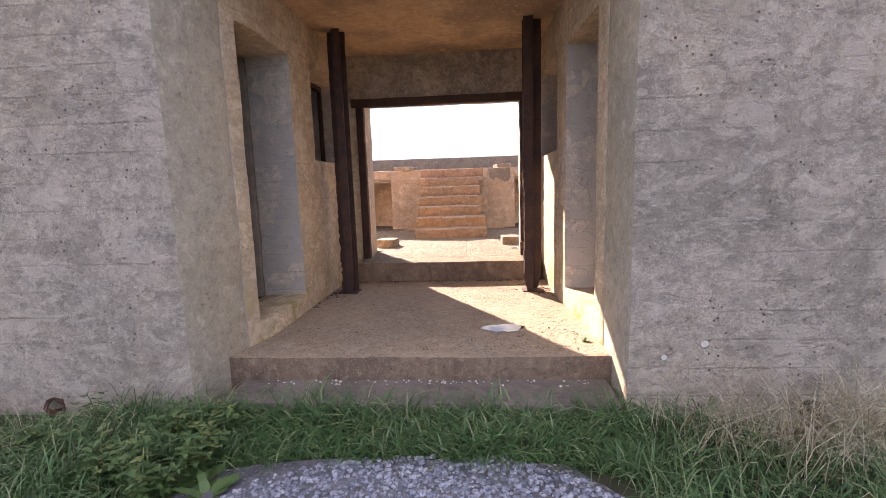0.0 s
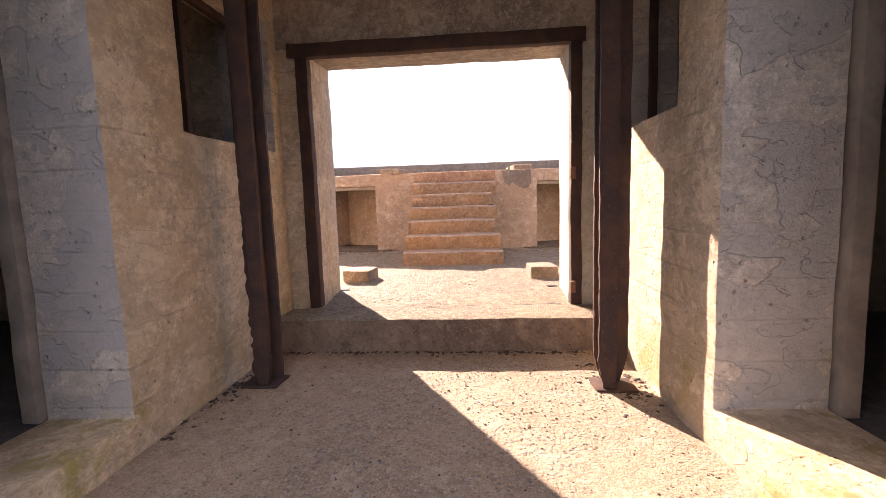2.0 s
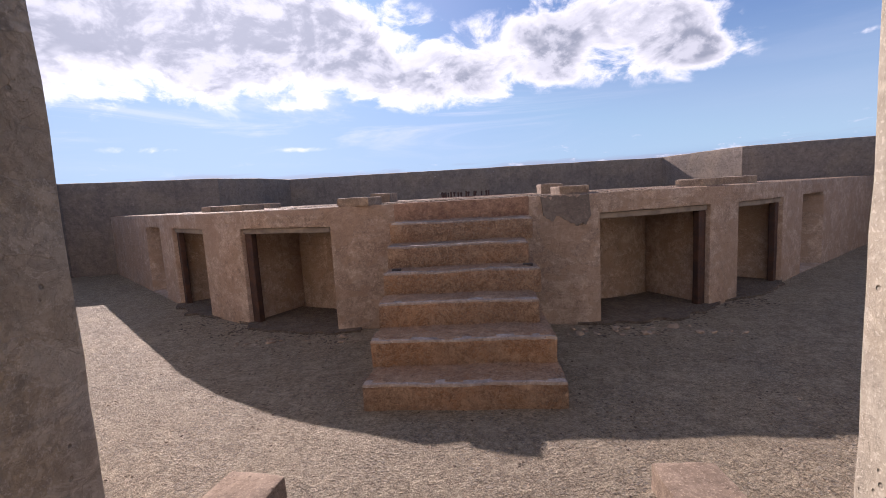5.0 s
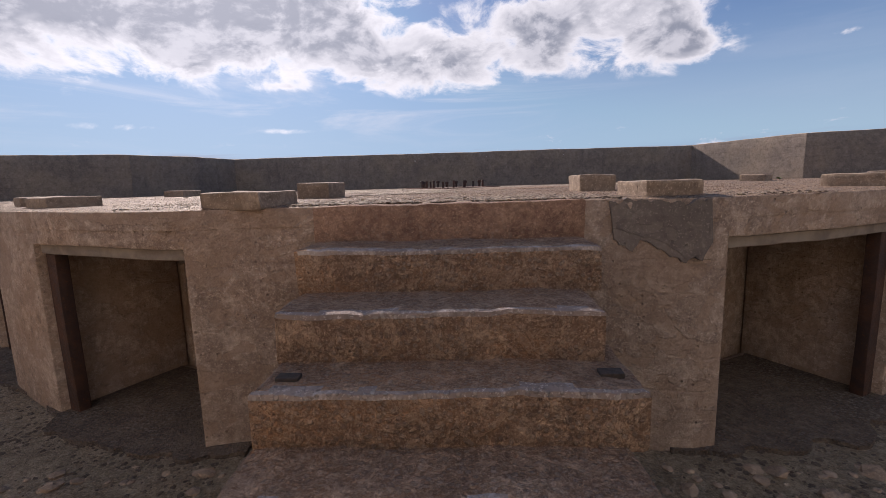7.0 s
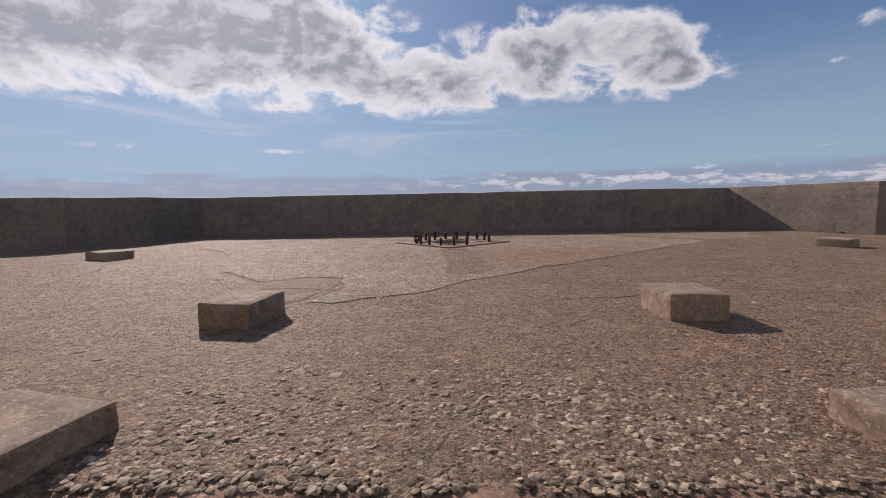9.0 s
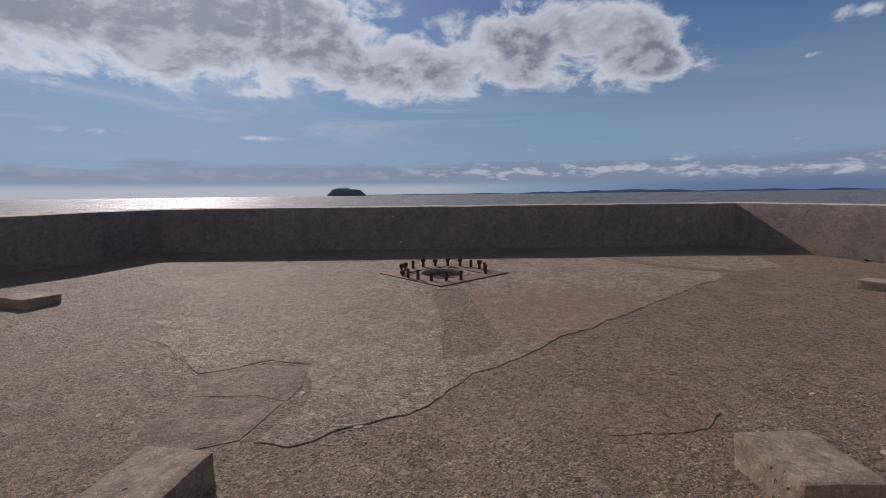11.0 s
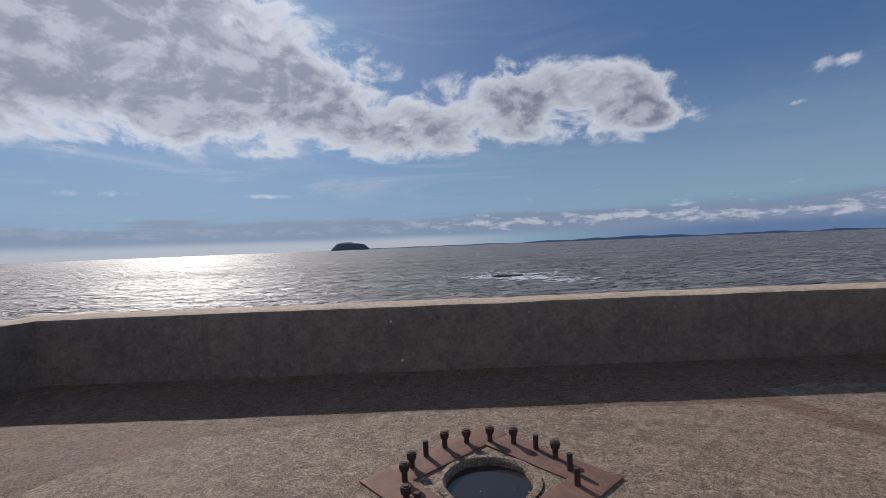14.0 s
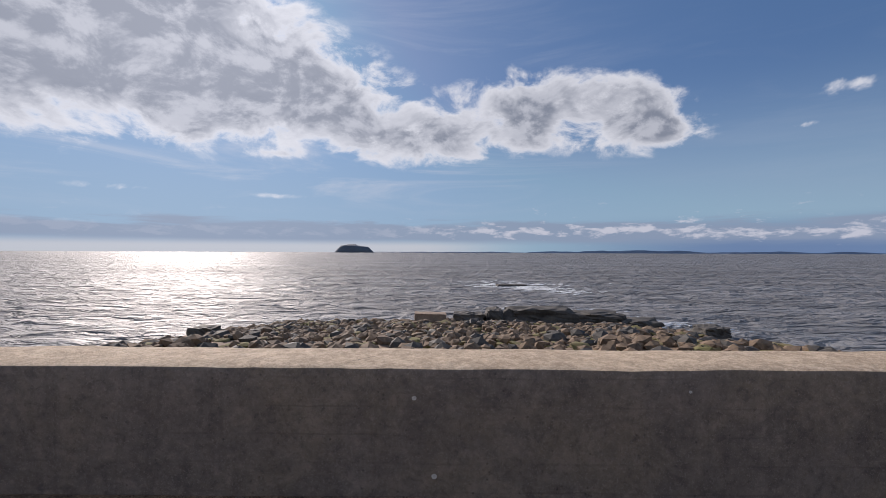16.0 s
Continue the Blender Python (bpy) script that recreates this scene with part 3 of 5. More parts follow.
def tube(r, z0, z1, sides=12, at=(0, 0), edge=0.0, r2=None):
    bm = bmesh.new()
    bmesh.ops.create_cone(bm, cap_ends=True, segments=sides, radius1=r, radius2=r if r2 is None else r2, depth=z1 - z0,
                          matrix=Matrix.Translation((at[0], at[1], (z0 + z1) / 2)))
    if edge:
        chamfer(bm, edge, 1, 50)
    return bm


def join(*bms):
    out = bmesh.new()
    for b in bms:
        me = bpy.data.meshes.new("joined")
        b.to_mesh(me)
        b.free()
        out.from_mesh(me)
        bpy.data.meshes.remove(me)
    return out


def stone(radius, seed, flat=0.6, sub=1):
    bm = bmesh.new()
    bmesh.ops.create_icosphere(bm, subdivisions=sub, radius=radius)
    off = Vector((seed * 3.7, seed * 1.3, seed * 0.7))
    for v in bm.verts:
        v.co *= 1 + 0.45 * noise.noise(v.co / radius * 0.9 + off)
        v.co.z *= flat
    return bm


def scatter(name, count, size, where, mat, label, category, flat=0.55, seed=3, sides=1):
    """Many small stones in one mesh; where(rng) gives a point of the ground or None."""
    rng = random.Random(seed)
    verts, faces = [], []
    shapes = []
    for s in range(7):
        bm = stone(1.0, s + seed, flat, sides)
        shapes.append(([v.co.copy() for v in bm.verts], [[v.index for v in f.verts] for f in bm.faces]))
        bm.free()
    n = 0
    while n < count:
        p = where(rng)
        if p is None:
            continue
        n += 1
        r = size[0] + (size[1] - size[0]) * rng.random() ** 2.2
        sv, sf = shapes[rng.randrange(7)]
        rot = Matrix.Rotation(rng.random() * 6.283, 3, "Z") @ Matrix.Rotation(rng.uniform(-0.4, 0.4), 3, "X")
        base = len(verts)
        verts += [tuple(Vector(p) + rot @ (c * r) + Vector((0, 0, r * flat * 0.35))) for c in sv]
        faces += [[base + i for i in f] for f in sf]
    me = bpy.data.meshes.new(name)
    me.from_pydata(verts, [], faces)
    me.materials.append(mat)
    return tagged(new(name, me), label, category, kind="stuff")


# ---- plan ----
Z_GROUND, Z_LIP, Z_PASS, Z_SILL, Z_THR, Z_COURT = -0.5, -0.375, -0.215, -0.05, 0.02, 0.0
Z_CEIL, Z_ROOF, Z_PLAT, Z_PARA = 2.58, 3.3, 1.33, 2.10
Y_FRONT, Y_STEP, Y_THR, Y_DOOR, Y_COURT = -5.45, -5.15, -2.67, -2.28, -1.52
CX, CY, R_DRUM = -0.13, 7.30, 5.72


def left_face(y):
    return -1.175 if y > -4.7 else -1.175 - 0.26 * (-4.7 - y)


def right_face(y):
    return 1.27 if y > -3.7 else 1.27 + 0.055 * min(1.0, -3.7 - y) + 0.02 * max(0.0, -4.7 - y)


# front walls, with the splayed corners of the entrance
def front_wall(name, sign):
    far = 7.0
    y1 = -4.95
    f = left_face if sign < 0 else right_face
    plan = [(sign * far, Y_FRONT), (f(Y_FRONT), Y_FRONT), (f(y1), y1), (sign * far, y1)]
    us = spread([0.0, 0.18, far - abs(f(Y_FRONT))], 0.16)
    vs = spread([-1.0, Z_ROOF], 0.16)

    def place(u, v, d):
        w = u / us[-1]
        a = Vector(plan[1]).lerp(Vector(plan[0]), w)
        b = Vector(plan[2]).lerp(Vector(plan[3]), w)
        q = a.lerp(b, d / 0.5)
        return Vector((q.x, q.y, v))

    pipe_u = (2.33 if sign < 0 else 2.38) - abs(f(Y_FRONT))
    bm = cells((0, us[-1]), (-1.0, Z_ROOF), [(pipe_u - 0.05, pipe_u + 0.05, -0.485, -0.38)], place, 0.5, 0.14, 0.018, 0.012, 0.005)
    for f in bm.faces:
        f.normal_update()
        if abs(f.normal.x) > 0.55:
            f.material_index = 1
    return structure(name, bm, [M_OUT, M_REVEAL], "grey weathered board-marked concrete outer wall of the battery", "wall")


front_wall("wall_front_left", -1)
front_wall("wall_front_right", 1)

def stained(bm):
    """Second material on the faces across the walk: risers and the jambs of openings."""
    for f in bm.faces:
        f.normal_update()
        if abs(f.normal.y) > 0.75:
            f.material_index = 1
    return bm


LEFT_OPEN, RIGHT_OPEN = (-4.82, -3.99), (-4.72, -3.88)
structure("wall_passage_left", stained(cells((-4.95, Y_DOOR), (-0.6, Z_CEIL), [(*LEFT_OPEN, Z_SILL, 2.13), (-3.46, -2.41, 1.25, 2.2)],
          lambda u, v, d: Vector((left_face(u) - d, u, v)), 0.40, 0.11, 0.014, 0.008, 0.004)), [M_IN, M_JAMB],
          "buff board-marked concrete passage wall with a doorway and a window opening", "wall")
structure("wall_passage_right", stained(cells((-4.95, Y_DOOR), (-0.6, Z_CEIL), [(*RIGHT_OPEN, -0.04, 2.13), (-3.49, -2.45, 1.26, 2.2)],
          lambda u, v, d: Vector((right_face(u) + d, u, v)), 0.45, 0.11, 0.014, 0.008, 0.004)), [M_IN, M_JAMB],
          "buff patched concrete passage wall with a doorway and a window opening", "wall")

# wall between passage and court, with the wide doorway
THICK = Y_COURT - Y_DOOR


def jamb_wall(x_far_end, x_near, x_far):
    """A wall whose end beside the doorway runs from x_near at the passage to x_far at the court."""
    a, b = sorted((x_far_end, x_near))

    def place(u, v, d):
        f = max(0.0, 1 - abs(u - x_near) / 0.4)
        return Vector((u + (x_far - x_near) * f * d / THICK, Y_DOOR + d, v))

    return cells((a, b), (-0.6, Z_ROOF), [], place, THICK, 0.13, 0.014, 0.006, 0.004)


structure("wall_court_left", jamb_wall(-9.0, -0.945, -1.02), M_IN, "buff concrete wall beside the wide doorway", "wall")
structure("wall_court_right", jamb_wall(9.0, 1.04, 1.09), M_REVEAL, "buff concrete wall beside the wide doorway", "wall")


def raised(bm, dz):
    """Lifts the soffit towards the court."""
    for v in bm.verts:
        if v.co.z < 2.3:
            v.co.z += dz * (v.co.y - Y_DOOR) / THICK
    return bm


structure("lintel", raised(cells((-1.06, 1.12), (1.985, Z_ROOF - 0.01), [], lambda u, v, d: Vector((u, Y_DOOR - 0.004 + d, v)), Y_COURT - Y_DOOR - 0.003, 0.1, 0.014, 0.006, 0.005), 0.095),
          M_LINTEL, "water-stained concrete lintel over the wide doorway", "lintel")
structure("lintel_end", cells((-1.19, -0.985), (2.03, Z_CEIL), [], lambda u, v, d: Vector((u, Y_DOOR - 0.008 + d, v)), 0.02, 0.1, 0.004, 0.002, 0.0),
          M_LINTEL, "water-stained concrete end of the lintel", "lintel")
structure("lintel_end", cells((1.075, 1.30), (2.03, Z_CEIL), [], lambda u, v, d: Vector((u, Y_DOOR - 0.008 + d, v)), 0.02, 0.1, 0.004, 0.002, 0.0),
          M_LINTEL, "water-stained concrete end of the lintel", "lintel")
structure("ceiling", slab(-7.0, 7.0, Y_FRONT + 0.1, Y_DOOR + 0.02, Z_CEIL, Z_ROOF - 0.05, 0.2, 0.0, 0.004), M_CEIL, "ochre-stained concrete ceiling with dark peeling patches", "ceiling")
# side rooms: their darkness is in the surface colour
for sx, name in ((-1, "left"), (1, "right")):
    structure("wall_room_" + name, slab(*sorted((sx * 4.2, sx * 4.5)), -4.95, Y_DOOR, -0.6, Z_CEIL, 0.4), M_ROOM_UNLIT, "bare wall of a side room, coloured near black for the unlit interior", "wall")
    structure("floor_room_" + name, slab(*sorted((sx * (1.50 if sx < 0 else 1.62), sx * 4.2)), -4.95, Y_DOOR, -0.5, -0.06, 0.4), M_ROOM_UNLIT, "floor of a side room, coloured near black for the unlit interior", "floor")

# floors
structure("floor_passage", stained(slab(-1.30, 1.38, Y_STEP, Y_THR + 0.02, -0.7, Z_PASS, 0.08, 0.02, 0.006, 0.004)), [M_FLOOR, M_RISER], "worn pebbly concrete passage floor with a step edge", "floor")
structure("entrance_step", slab(-1.18, 1.30, Y_FRONT - 0.05, Y_STEP + 0.01, -0.8, Z_LIP, 0.08, 0.02, 0.006, 0.004), M_PATCH, "low worn concrete step before the passage", "step")
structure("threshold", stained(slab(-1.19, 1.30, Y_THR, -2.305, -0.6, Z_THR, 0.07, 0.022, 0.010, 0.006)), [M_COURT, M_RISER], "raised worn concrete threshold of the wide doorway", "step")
structure("floor_court", slab(-9.0, 9.0, -2.297, 7.6, -0.6, Z_THR - 0.012, 0.25, 0.008, 0.008, 0.004), M_COURT, "sunlit rough concrete court floor", "floor")


# outside ground: one sheet to the horizon around the building
def outside_ground():
    bm = bmesh.new()
    xs = spread([-400, -60, -10, 10, 60, 400], 60)
    xs = sorted(set(xs + spread([-8, 8], 0.4)))
    ys = sorted(set(spread([-400, -60, -12], 60) + spread([-12, Y_FRONT + 0.2], 0.35)))
    grid = [[bm.verts.new((x, y, Z_GROUND + 0.03 * noise.noise((x * 0.8, y * 0.8, 0)))) for y in ys] for x in xs]
    for i in range(len(xs) - 1):
        for j in range(len(ys) - 1):
            bm.faces.new([grid[i][j], grid[i + 1][j], grid[i + 1][j + 1], grid[i][j + 1]])
    return bm


structure("ground", outside_ground(), M_SOIL, "dark soil with grass before the battery wall", "ground")


# ---- the drum: curved wall with ammunition recesses, gun platform ----
def polar(angle, r, z):
    a = radians(angle)
    return Vector((CX + r * math.sin(a), CY - r * math.cos(a), z))


def ring_radius(angle):
    """Round in front, running on straight towards the parapet on both flanks."""
    return R_DRUM / math.cos(radians(max(0.0, abs(angle) - 41.0)))


def drum_radius(angle):
    """The ring, cut flat behind the stairs."""
    a = radians(max(-30.0, min(30.0, angle)))
    x = R_DRUM * math.sin(a)
    flat = 1.805 - 0.28 * max(0.0, abs(x + 0.03) - 1.05)
    return min(ring_radius(angle), (CY - flat) / math.cos(a)) if abs(angle) < 30 else ring_radius(angle)


NICHES = [(-25.2, -12.8), (14.8, 28.9), (-45.5, -33.4), (34.0, 47.0), (-62.0, -53.0), (54.5, 63.5)]
structure("wall_drum", cells((-86, 86), (-0.3, Z_PLAT - 0.10), [(a, b, 0.02, 1.125) for a, b in NICHES],
                             lambda u, v, d: polar(u, drum_radius(u) - d, v), 0.85, 1.3, 0.012, 0.007, 0.003),
          M_DRUM, "stained brown concrete drum wall with square ammunition recesses", "wall")
structure("wall_recess_back", cells((-86, 86), (-0.3, Z_PLAT - 0.10), [], lambda u, v, d: polar(u, ring_radius(u) - 0.86 - d, v), 0.2, 3.0, 0.0, 0.003, 0.0),
          M_DRUM, "shaded back wall of the ammunition recesses", "wall")

# parapet: inner line of the wall, from one end of the court round to the other
PARA = [(-9.0, -1.5), (-9.0, 6.4), (-7.1, 7.15), (-6.05, 7.55), (-5.52, 8.60), (-5.21, 9.74), (5.12, 9.78), (5.90, 7.55), (6.87, 7.26), (9.0, 6.6), (9.0, -1.5)]


def offset_line(pts, d):
    out = []
    for i, p in enumerate(pts):
        p = Vector(p)
        a = (p - Vector(pts[i - 1])).normalized() if i else None
        b = (Vector(pts[i + 1]) - p).normalized() if i < len(pts) - 1 else None
        na = Vector((-a.y, a.x)) if a else None
        nb = Vector((-b.y, b.x)) if b else None
        if na is None or nb is None:
            out.append(p + (na or nb) * d)
        else:
            m = (na + nb).normalized()
            out.append(p + m * d / max(0.3, m.dot(na)))
    return out


def parapet():
    inner, outer = offset_line(PARA, 0.0), offset_line(PARA, 0.55)
    bm = bmesh.new()
    section = [(0, -0.6), (0, 0.4), (0, 1.0), (0, 1.33), (0, 1.5), (0, 1.7), (0, 1.9), (0, Z_PARA - 0.03), (0.01, Z_PARA - 0.006), (0.03, Z_PARA), (0.2, Z_PARA + 0.004),
               (0.4, Z_PARA + 0.004), (0.52, Z_PARA), (0.55, Z_PARA - 0.03), (0.55, 1.5), (0.55, 0.0), (0.55, -3.0)]
    loops = []
    for i in range(len(PARA) - 1):
        n = max(1, int((inner[i + 1] - inner[i]).length / 0.16))
        for s in range(n + (1 if i == len(PARA) - 2 else 0)):
            w = s / n
            a, b = inner[i].lerp(inner[i + 1], w), outer[i].lerp(outer[i + 1], w)
            loops.append([bm.verts.new((*a.lerp(b, d / 0.55), z)) for d, z in section])
    for p, q in zip(loops, loops[1:]):
        for j in range(len(section) - 1):
            f = bm.faces.new([p[j], q[j], q[j + 1], p[j + 1]])
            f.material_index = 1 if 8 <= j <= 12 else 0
    wear(bm, 0.010, 1.6, 0.005)
    return bm


structure("parapet", parapet(), [M_PARA_SHADE, M_PARATOP], "low brown concrete parapet wall, faces coloured darker for shade, with a worn sandy top", "wall")


def ray_to_parapet(angle):
    a = radians(angle)
    d = Vector((math.sin(a), -math.cos(a)))
    best = 30.0
    for p, q in zip(PARA, PARA[1:]):
        p, q = Vector(p), Vector(q)
        e = q - p
        den = d.x * e.y - d.y * e.x
        if abs(den) < 1e-9:
            continue
        w = p - Vector((CX, CY))
        s = (w.x * e.y - w.y * e.x) / den
        u = (w.x * d.y - w.y * d.x) / den
        if s > 0 and -0.001 <= u <= 1.001:
            best = min(best, s)
    return best


R_PIT = 0.275


def platform():
    bm = bmesh.new()
    rows = []
    for i in range(240):
        ang = i * 1.5
        a = ang if ang <= 180 else ang - 360
        rim = min(drum_radius(a) + 0.004, ray_to_parapet(a) + 0.05) if abs(a) < 89 else ray_to_parapet(a) + 0.05
        rs = [R_PIT + (rim - R_PIT) * (j / 44) ** 0.9 for j in range(45)]
        row = []
        for j, r in enumerate(rs):
            p = polar(a, r, Z_PLAT)
            p.z += 0.002 * noise.noise((p.x * 1.3, p.y * 1.3, 0)) + 0.0012 * noise.noise((p.x * 7, p.y * 7, 3))
            if j == 44:
                p.z -= 0.012
            row.append(bm.verts.new(p))
        q = polar(a, rim + 0.003, Z_PLAT - 0.03)
        q += noise.noise_vector(q * 4) * 0.006
        row.append(bm.verts.new(q))
        row.append(bm.verts.new(polar(a, rim, Z_PLAT - 0.11)))
        rows.append(row)
    for i in range(240):
        p, q = rows[i], rows[(i + 1) % 240]
        for j in range(len(p) - 1):
            f = bm.faces.new([p[j], q[j], q[j + 1], p[j + 1]])
            f.material_index = 1 if j >= 44 else 0
    return bm


structure("platform", platform(), [M_PLAT, M_DRUM], "worn pebbly brown concrete gun platform", "platform")


# ---- stairs ----
NOSES = [-0.005, 0.30, 0.628, 0.914, 1.168, 1.50]
WIDTHS = [(-0.655, 0.655), (-0.665, 0.645), (-0.67, 0.635), (-0.67, 0.63), (-0.69, 0.62), (-0.715, 0.645)]
stairs = thing("stairs", "worn rust-stained concrete stairs against the drum wall", "stairs", pose(0, 0, 0))
for i, (y, (xa, xb)) in enumerate(zip(NOSES, WIDTHS)):
    z = 0.19 * (i + 1)
    bm = slab(xa, xb, y, 1.95, z - 0.19 - (0.2 if i == 0 else 0.02), z, 0.06, 0.022, 0.012, 0.009)
    for f in bm.faces:
        c = f.calc_center_median()
        if c.z > z - 0.025 + 0.012 * noise.noise((c.x * 6, i, 0)) and c.y < y + 0.035 + 0.05 * noise.noise((c.x * 5, i, 3)):
            f.material_index = 1
    part("step", bm, [M_STEP, M_NOSE], stairs)
part("step", slab(-0.715, 0.645, 1.782, 1.95, 1.11, Z_PLAT - 0.006, 0.06, 0.014, 0.008, 0.005), M_TOPRISER, stairs, "red-brown stained top riser")

# thin dark pads instead of hollows: the sockets' inner shade is their colour
for x, y in ((-0.58, 1.03), (0.54, 1.05)):
    ob = part("socket", worn_box(0.08, 0.05, 0.02, 0.004, 2, 0.004), M_CRUMB, stairs, "dark pad in place of a small square socket in a tread")
    ob.location = (x, y, 0.762 - 0.014)

# ---- concrete blocks ----
BLOCKS = [(-1.11, 1.96, Z_PLAT, 0.36, 0.34, 0.075, -12), (-1.095, 3.15, Z_PLAT, 0.27, 0.32, 0.122, -8), (1.09, 2.02, Z_PLAT, 0.31, 0.31, 0.075, 8),
          (1.08, 3.22, Z_PLAT, 0.28, 0.31, 0.125, 3), (-4.07, 5.95, Z_PLAT, 0.40, 0.30, 0.09, -20), (4.22, 6.14, Z_PLAT, 0.24, 0.32, 0.09, 30),
          (2.66, 2.62, Z_PLAT, 0.36, 0.32, 0.08, 30), (3.45, 3.25, Z_PLAT, 0.3, 0.3, 0.09, 40), (-2.72, 2.55, Z_PLAT, 0.36, 0.32, 0.07, -28), (-3.35, 3.02, Z_PLAT, 0.3, 0.3, 0.07, -38),
          (-0.96, -0.98, Z_COURT, 0.29, 0.31, 0.13, -8), (1.01, -0.92, Z_COURT, 0.28, 0.33, 0.13, 2)]
for x, y, z, sx, sy, sz, rz in BLOCKS:
    ob = mesh_object("concrete_block", worn_box(sx, sy, sz + 0.02, 0.014, 4, 0.008), M_BLOCK)
    ob.matrix_world = pose(x, y, z - 0.02, 0, 0, rz)
    where = "on the gun platform" if z > 1 else "on the court floor"
    tagged(ob, "low weathered square concrete block " + where, "block", "concrete blocks " + where)

# bolt sockets as flat dark pads, hole darkness put into the colour
for x, y in ((1.02, -1.5), (-0.97, -1.55)):
    ob = mesh_object("bolt_socket", worn_box(0.085, 0.06, 0.02, 0.004, 2, 0.004), M_CRUMB)
    ob.matrix_world = pose(x, y, Z_COURT - 0.004, 0, 0, 12)
    tagged(ob, "dark pad in place of a small bolt socket in the court floor", "socket", "bolt sockets")

# ---- far view ----
SEA = -16.0


def swell(x, y):
    """Height of the water: short choppy waves that die out with distance."""
    fade = max(0.0, 1 - (y - 100) / 900)
    s = noise.noise((x * 0.035 + 3, y * 0.085, 0.0)) * 0.55
    r = 1 - abs(noise.noise((x * 0.07, y * 0.16, 4.0)) * 2)
    c = noise.noise((x * 0.22, y * 0.36, 9.0)) * 0.2
    return (s + 0.5 * r + c) * (0.35 + 0.65 * fade)


def sea():
    verts, faces = [], []
    ys = [-60.0, 20.0, 70.0]
    y = 84.0
    while y < 4700:
        ys.append(y)
        y += 0.75 + max(0.0, (y - 100)) * 0.009 + max(0.0, y - 900) * 0.06
    n = 260
    for y in ys:
        w = max(150.0, min(4600.0, 60 + y * 1.25))
        for i in range(n + 1):
            x = w * (2 * i / n - 1)
            verts.append((x, y, SEA + (swell(x, y) if y < 1500 else 0.0)))
    for j in range(len(ys) - 1):
        for i in range(n):
            a = j * (n + 1) + i
            faces.append((a, a + 1, a + n + 2, a + n + 1))
    me = bpy.data.meshes.new("water")
    me.from_pydata(verts, [], faces)
    me.materials.append(M_SEA)
    me.shade_smooth()
    return new("water", me)


tagged(sea(), "choppy brown-grey estuary water glittering in the sun", "sea", kind="structure")


def headland():
    bm = bmesh.new()
    xs, ys = spread([-70, 90], 2.2), spread([9.9, 128], 2.2)
    grid = []
    for x in xs:
        col = []
        for y in ys:
            edge = 118 - 0.004 * x * x + 6 * noise.noise((x * 0.06, 0, 0))
            z = -3.2 - (y - 10) * 0.112 - 0.0045 * max(0.0, abs(x) - 27) ** 2
            z += 1.0 * noise.noise((x * 0.07, y * 0.07, 1)) + 0.7 * noise.noise((x * 0.3, y * 0.3, 5))
            if y > edge:
                z -= (y - edge) * 0.5
            col.append(bm.verts.new((x, y, max(z, SEA - 5))))
        grid.append(col)
    for i in range(len(xs) - 1):
        for j in range(len(ys) - 1):
            bm.faces.new([grid[i][j], grid[i + 1][j], grid[i + 1][j + 1], grid[i][j + 1]])
    return bm


structure("headland", headland(), M_ROCK, "rocky turf slope of the headland below the parapet", "ground")


def isle():
    bm = bmesh.new()
    n = 26
    rings = []
    for j in range(7):
        h = j / 6
        ring = []
        for i in range(n):
            a = i / n * 6.283
            s = (1 - h ** 2.6) ** 0.5 * 0.86 + 0.14
            s = 1 - 0.42 * h ** 1.7 if j < 6 else 0.3
            r = 175 * s * (1 + 0.06 * noise.noise((math.cos(a) * 2, math.sin(a) * 2, h * 3)))
            ring.append(bm.verts.new((-870 + r * math.cos(a), 4000 + r * 0.6 * math.sin(a), SEA - 3 + 78 * h * (1 - 0.16 * (math.cos(a) > 0.3)))))
        rings.append(ring)
    for p, q in zip(rings, rings[1:]):
        for i in range(n):
            bm.faces.new([p[i], p[(i + 1) % n], q[(i + 1) % n], q[i]])
    bm.faces.new(rings[-1])
    return bm


tagged(mesh_object("island", isle(), M_ISLE), "steep dark island out in the estuary with haze in its colour", "island")


# ---- passage fittings ----
def h_section(height, w, d, t, seed, foot, near, ragged_edge):
    """A rusted-through steel H stanchion that stands on z = 0; foot: how much of the bottom is eaten away."""
    bits = []
    for y, wa, wb in ((-d / 2, near[0], near[1]), (d / 2 - t, -w / 2, w / 2)):
        bits.append(cells((wa, wb), (0.0, height), [], lambda u, v, q: Vector((u, y + q, v)), t, 0.022, 0.0, 0.0, 0.0))
    bits.append(cells((-d / 2 + t, d / 2 - t), (0.0, height), [], lambda u, v, q: Vector(((near[0] + near[1]) / 2 - t / 2 + q, u, v)), t, 0.04, 0.0, 0.0, 0.0))
    bm = join(*bits)
    off = Vector((seed * 5.1, 0, seed))
    for v in bm.verts:
        z = v.co.z
        eat = 1.0 - foot * max(0.0, 1 - z / 0.16) * (0.6 + 0.8 * noise.noise(Vector((0, v.co.y * 9, seed))))
        rag = ragged_edge * (1.0 if v.co.x < -w * 0.4 else 0.12) * max(0.15, 1 - z / 1.9)
        v.co.x = v.co.x * eat + rag * noise.noise((v.co + off) * 26)
        v.co += noise.noise_vector((v.co + off) * 7) * 0.004
    return bm


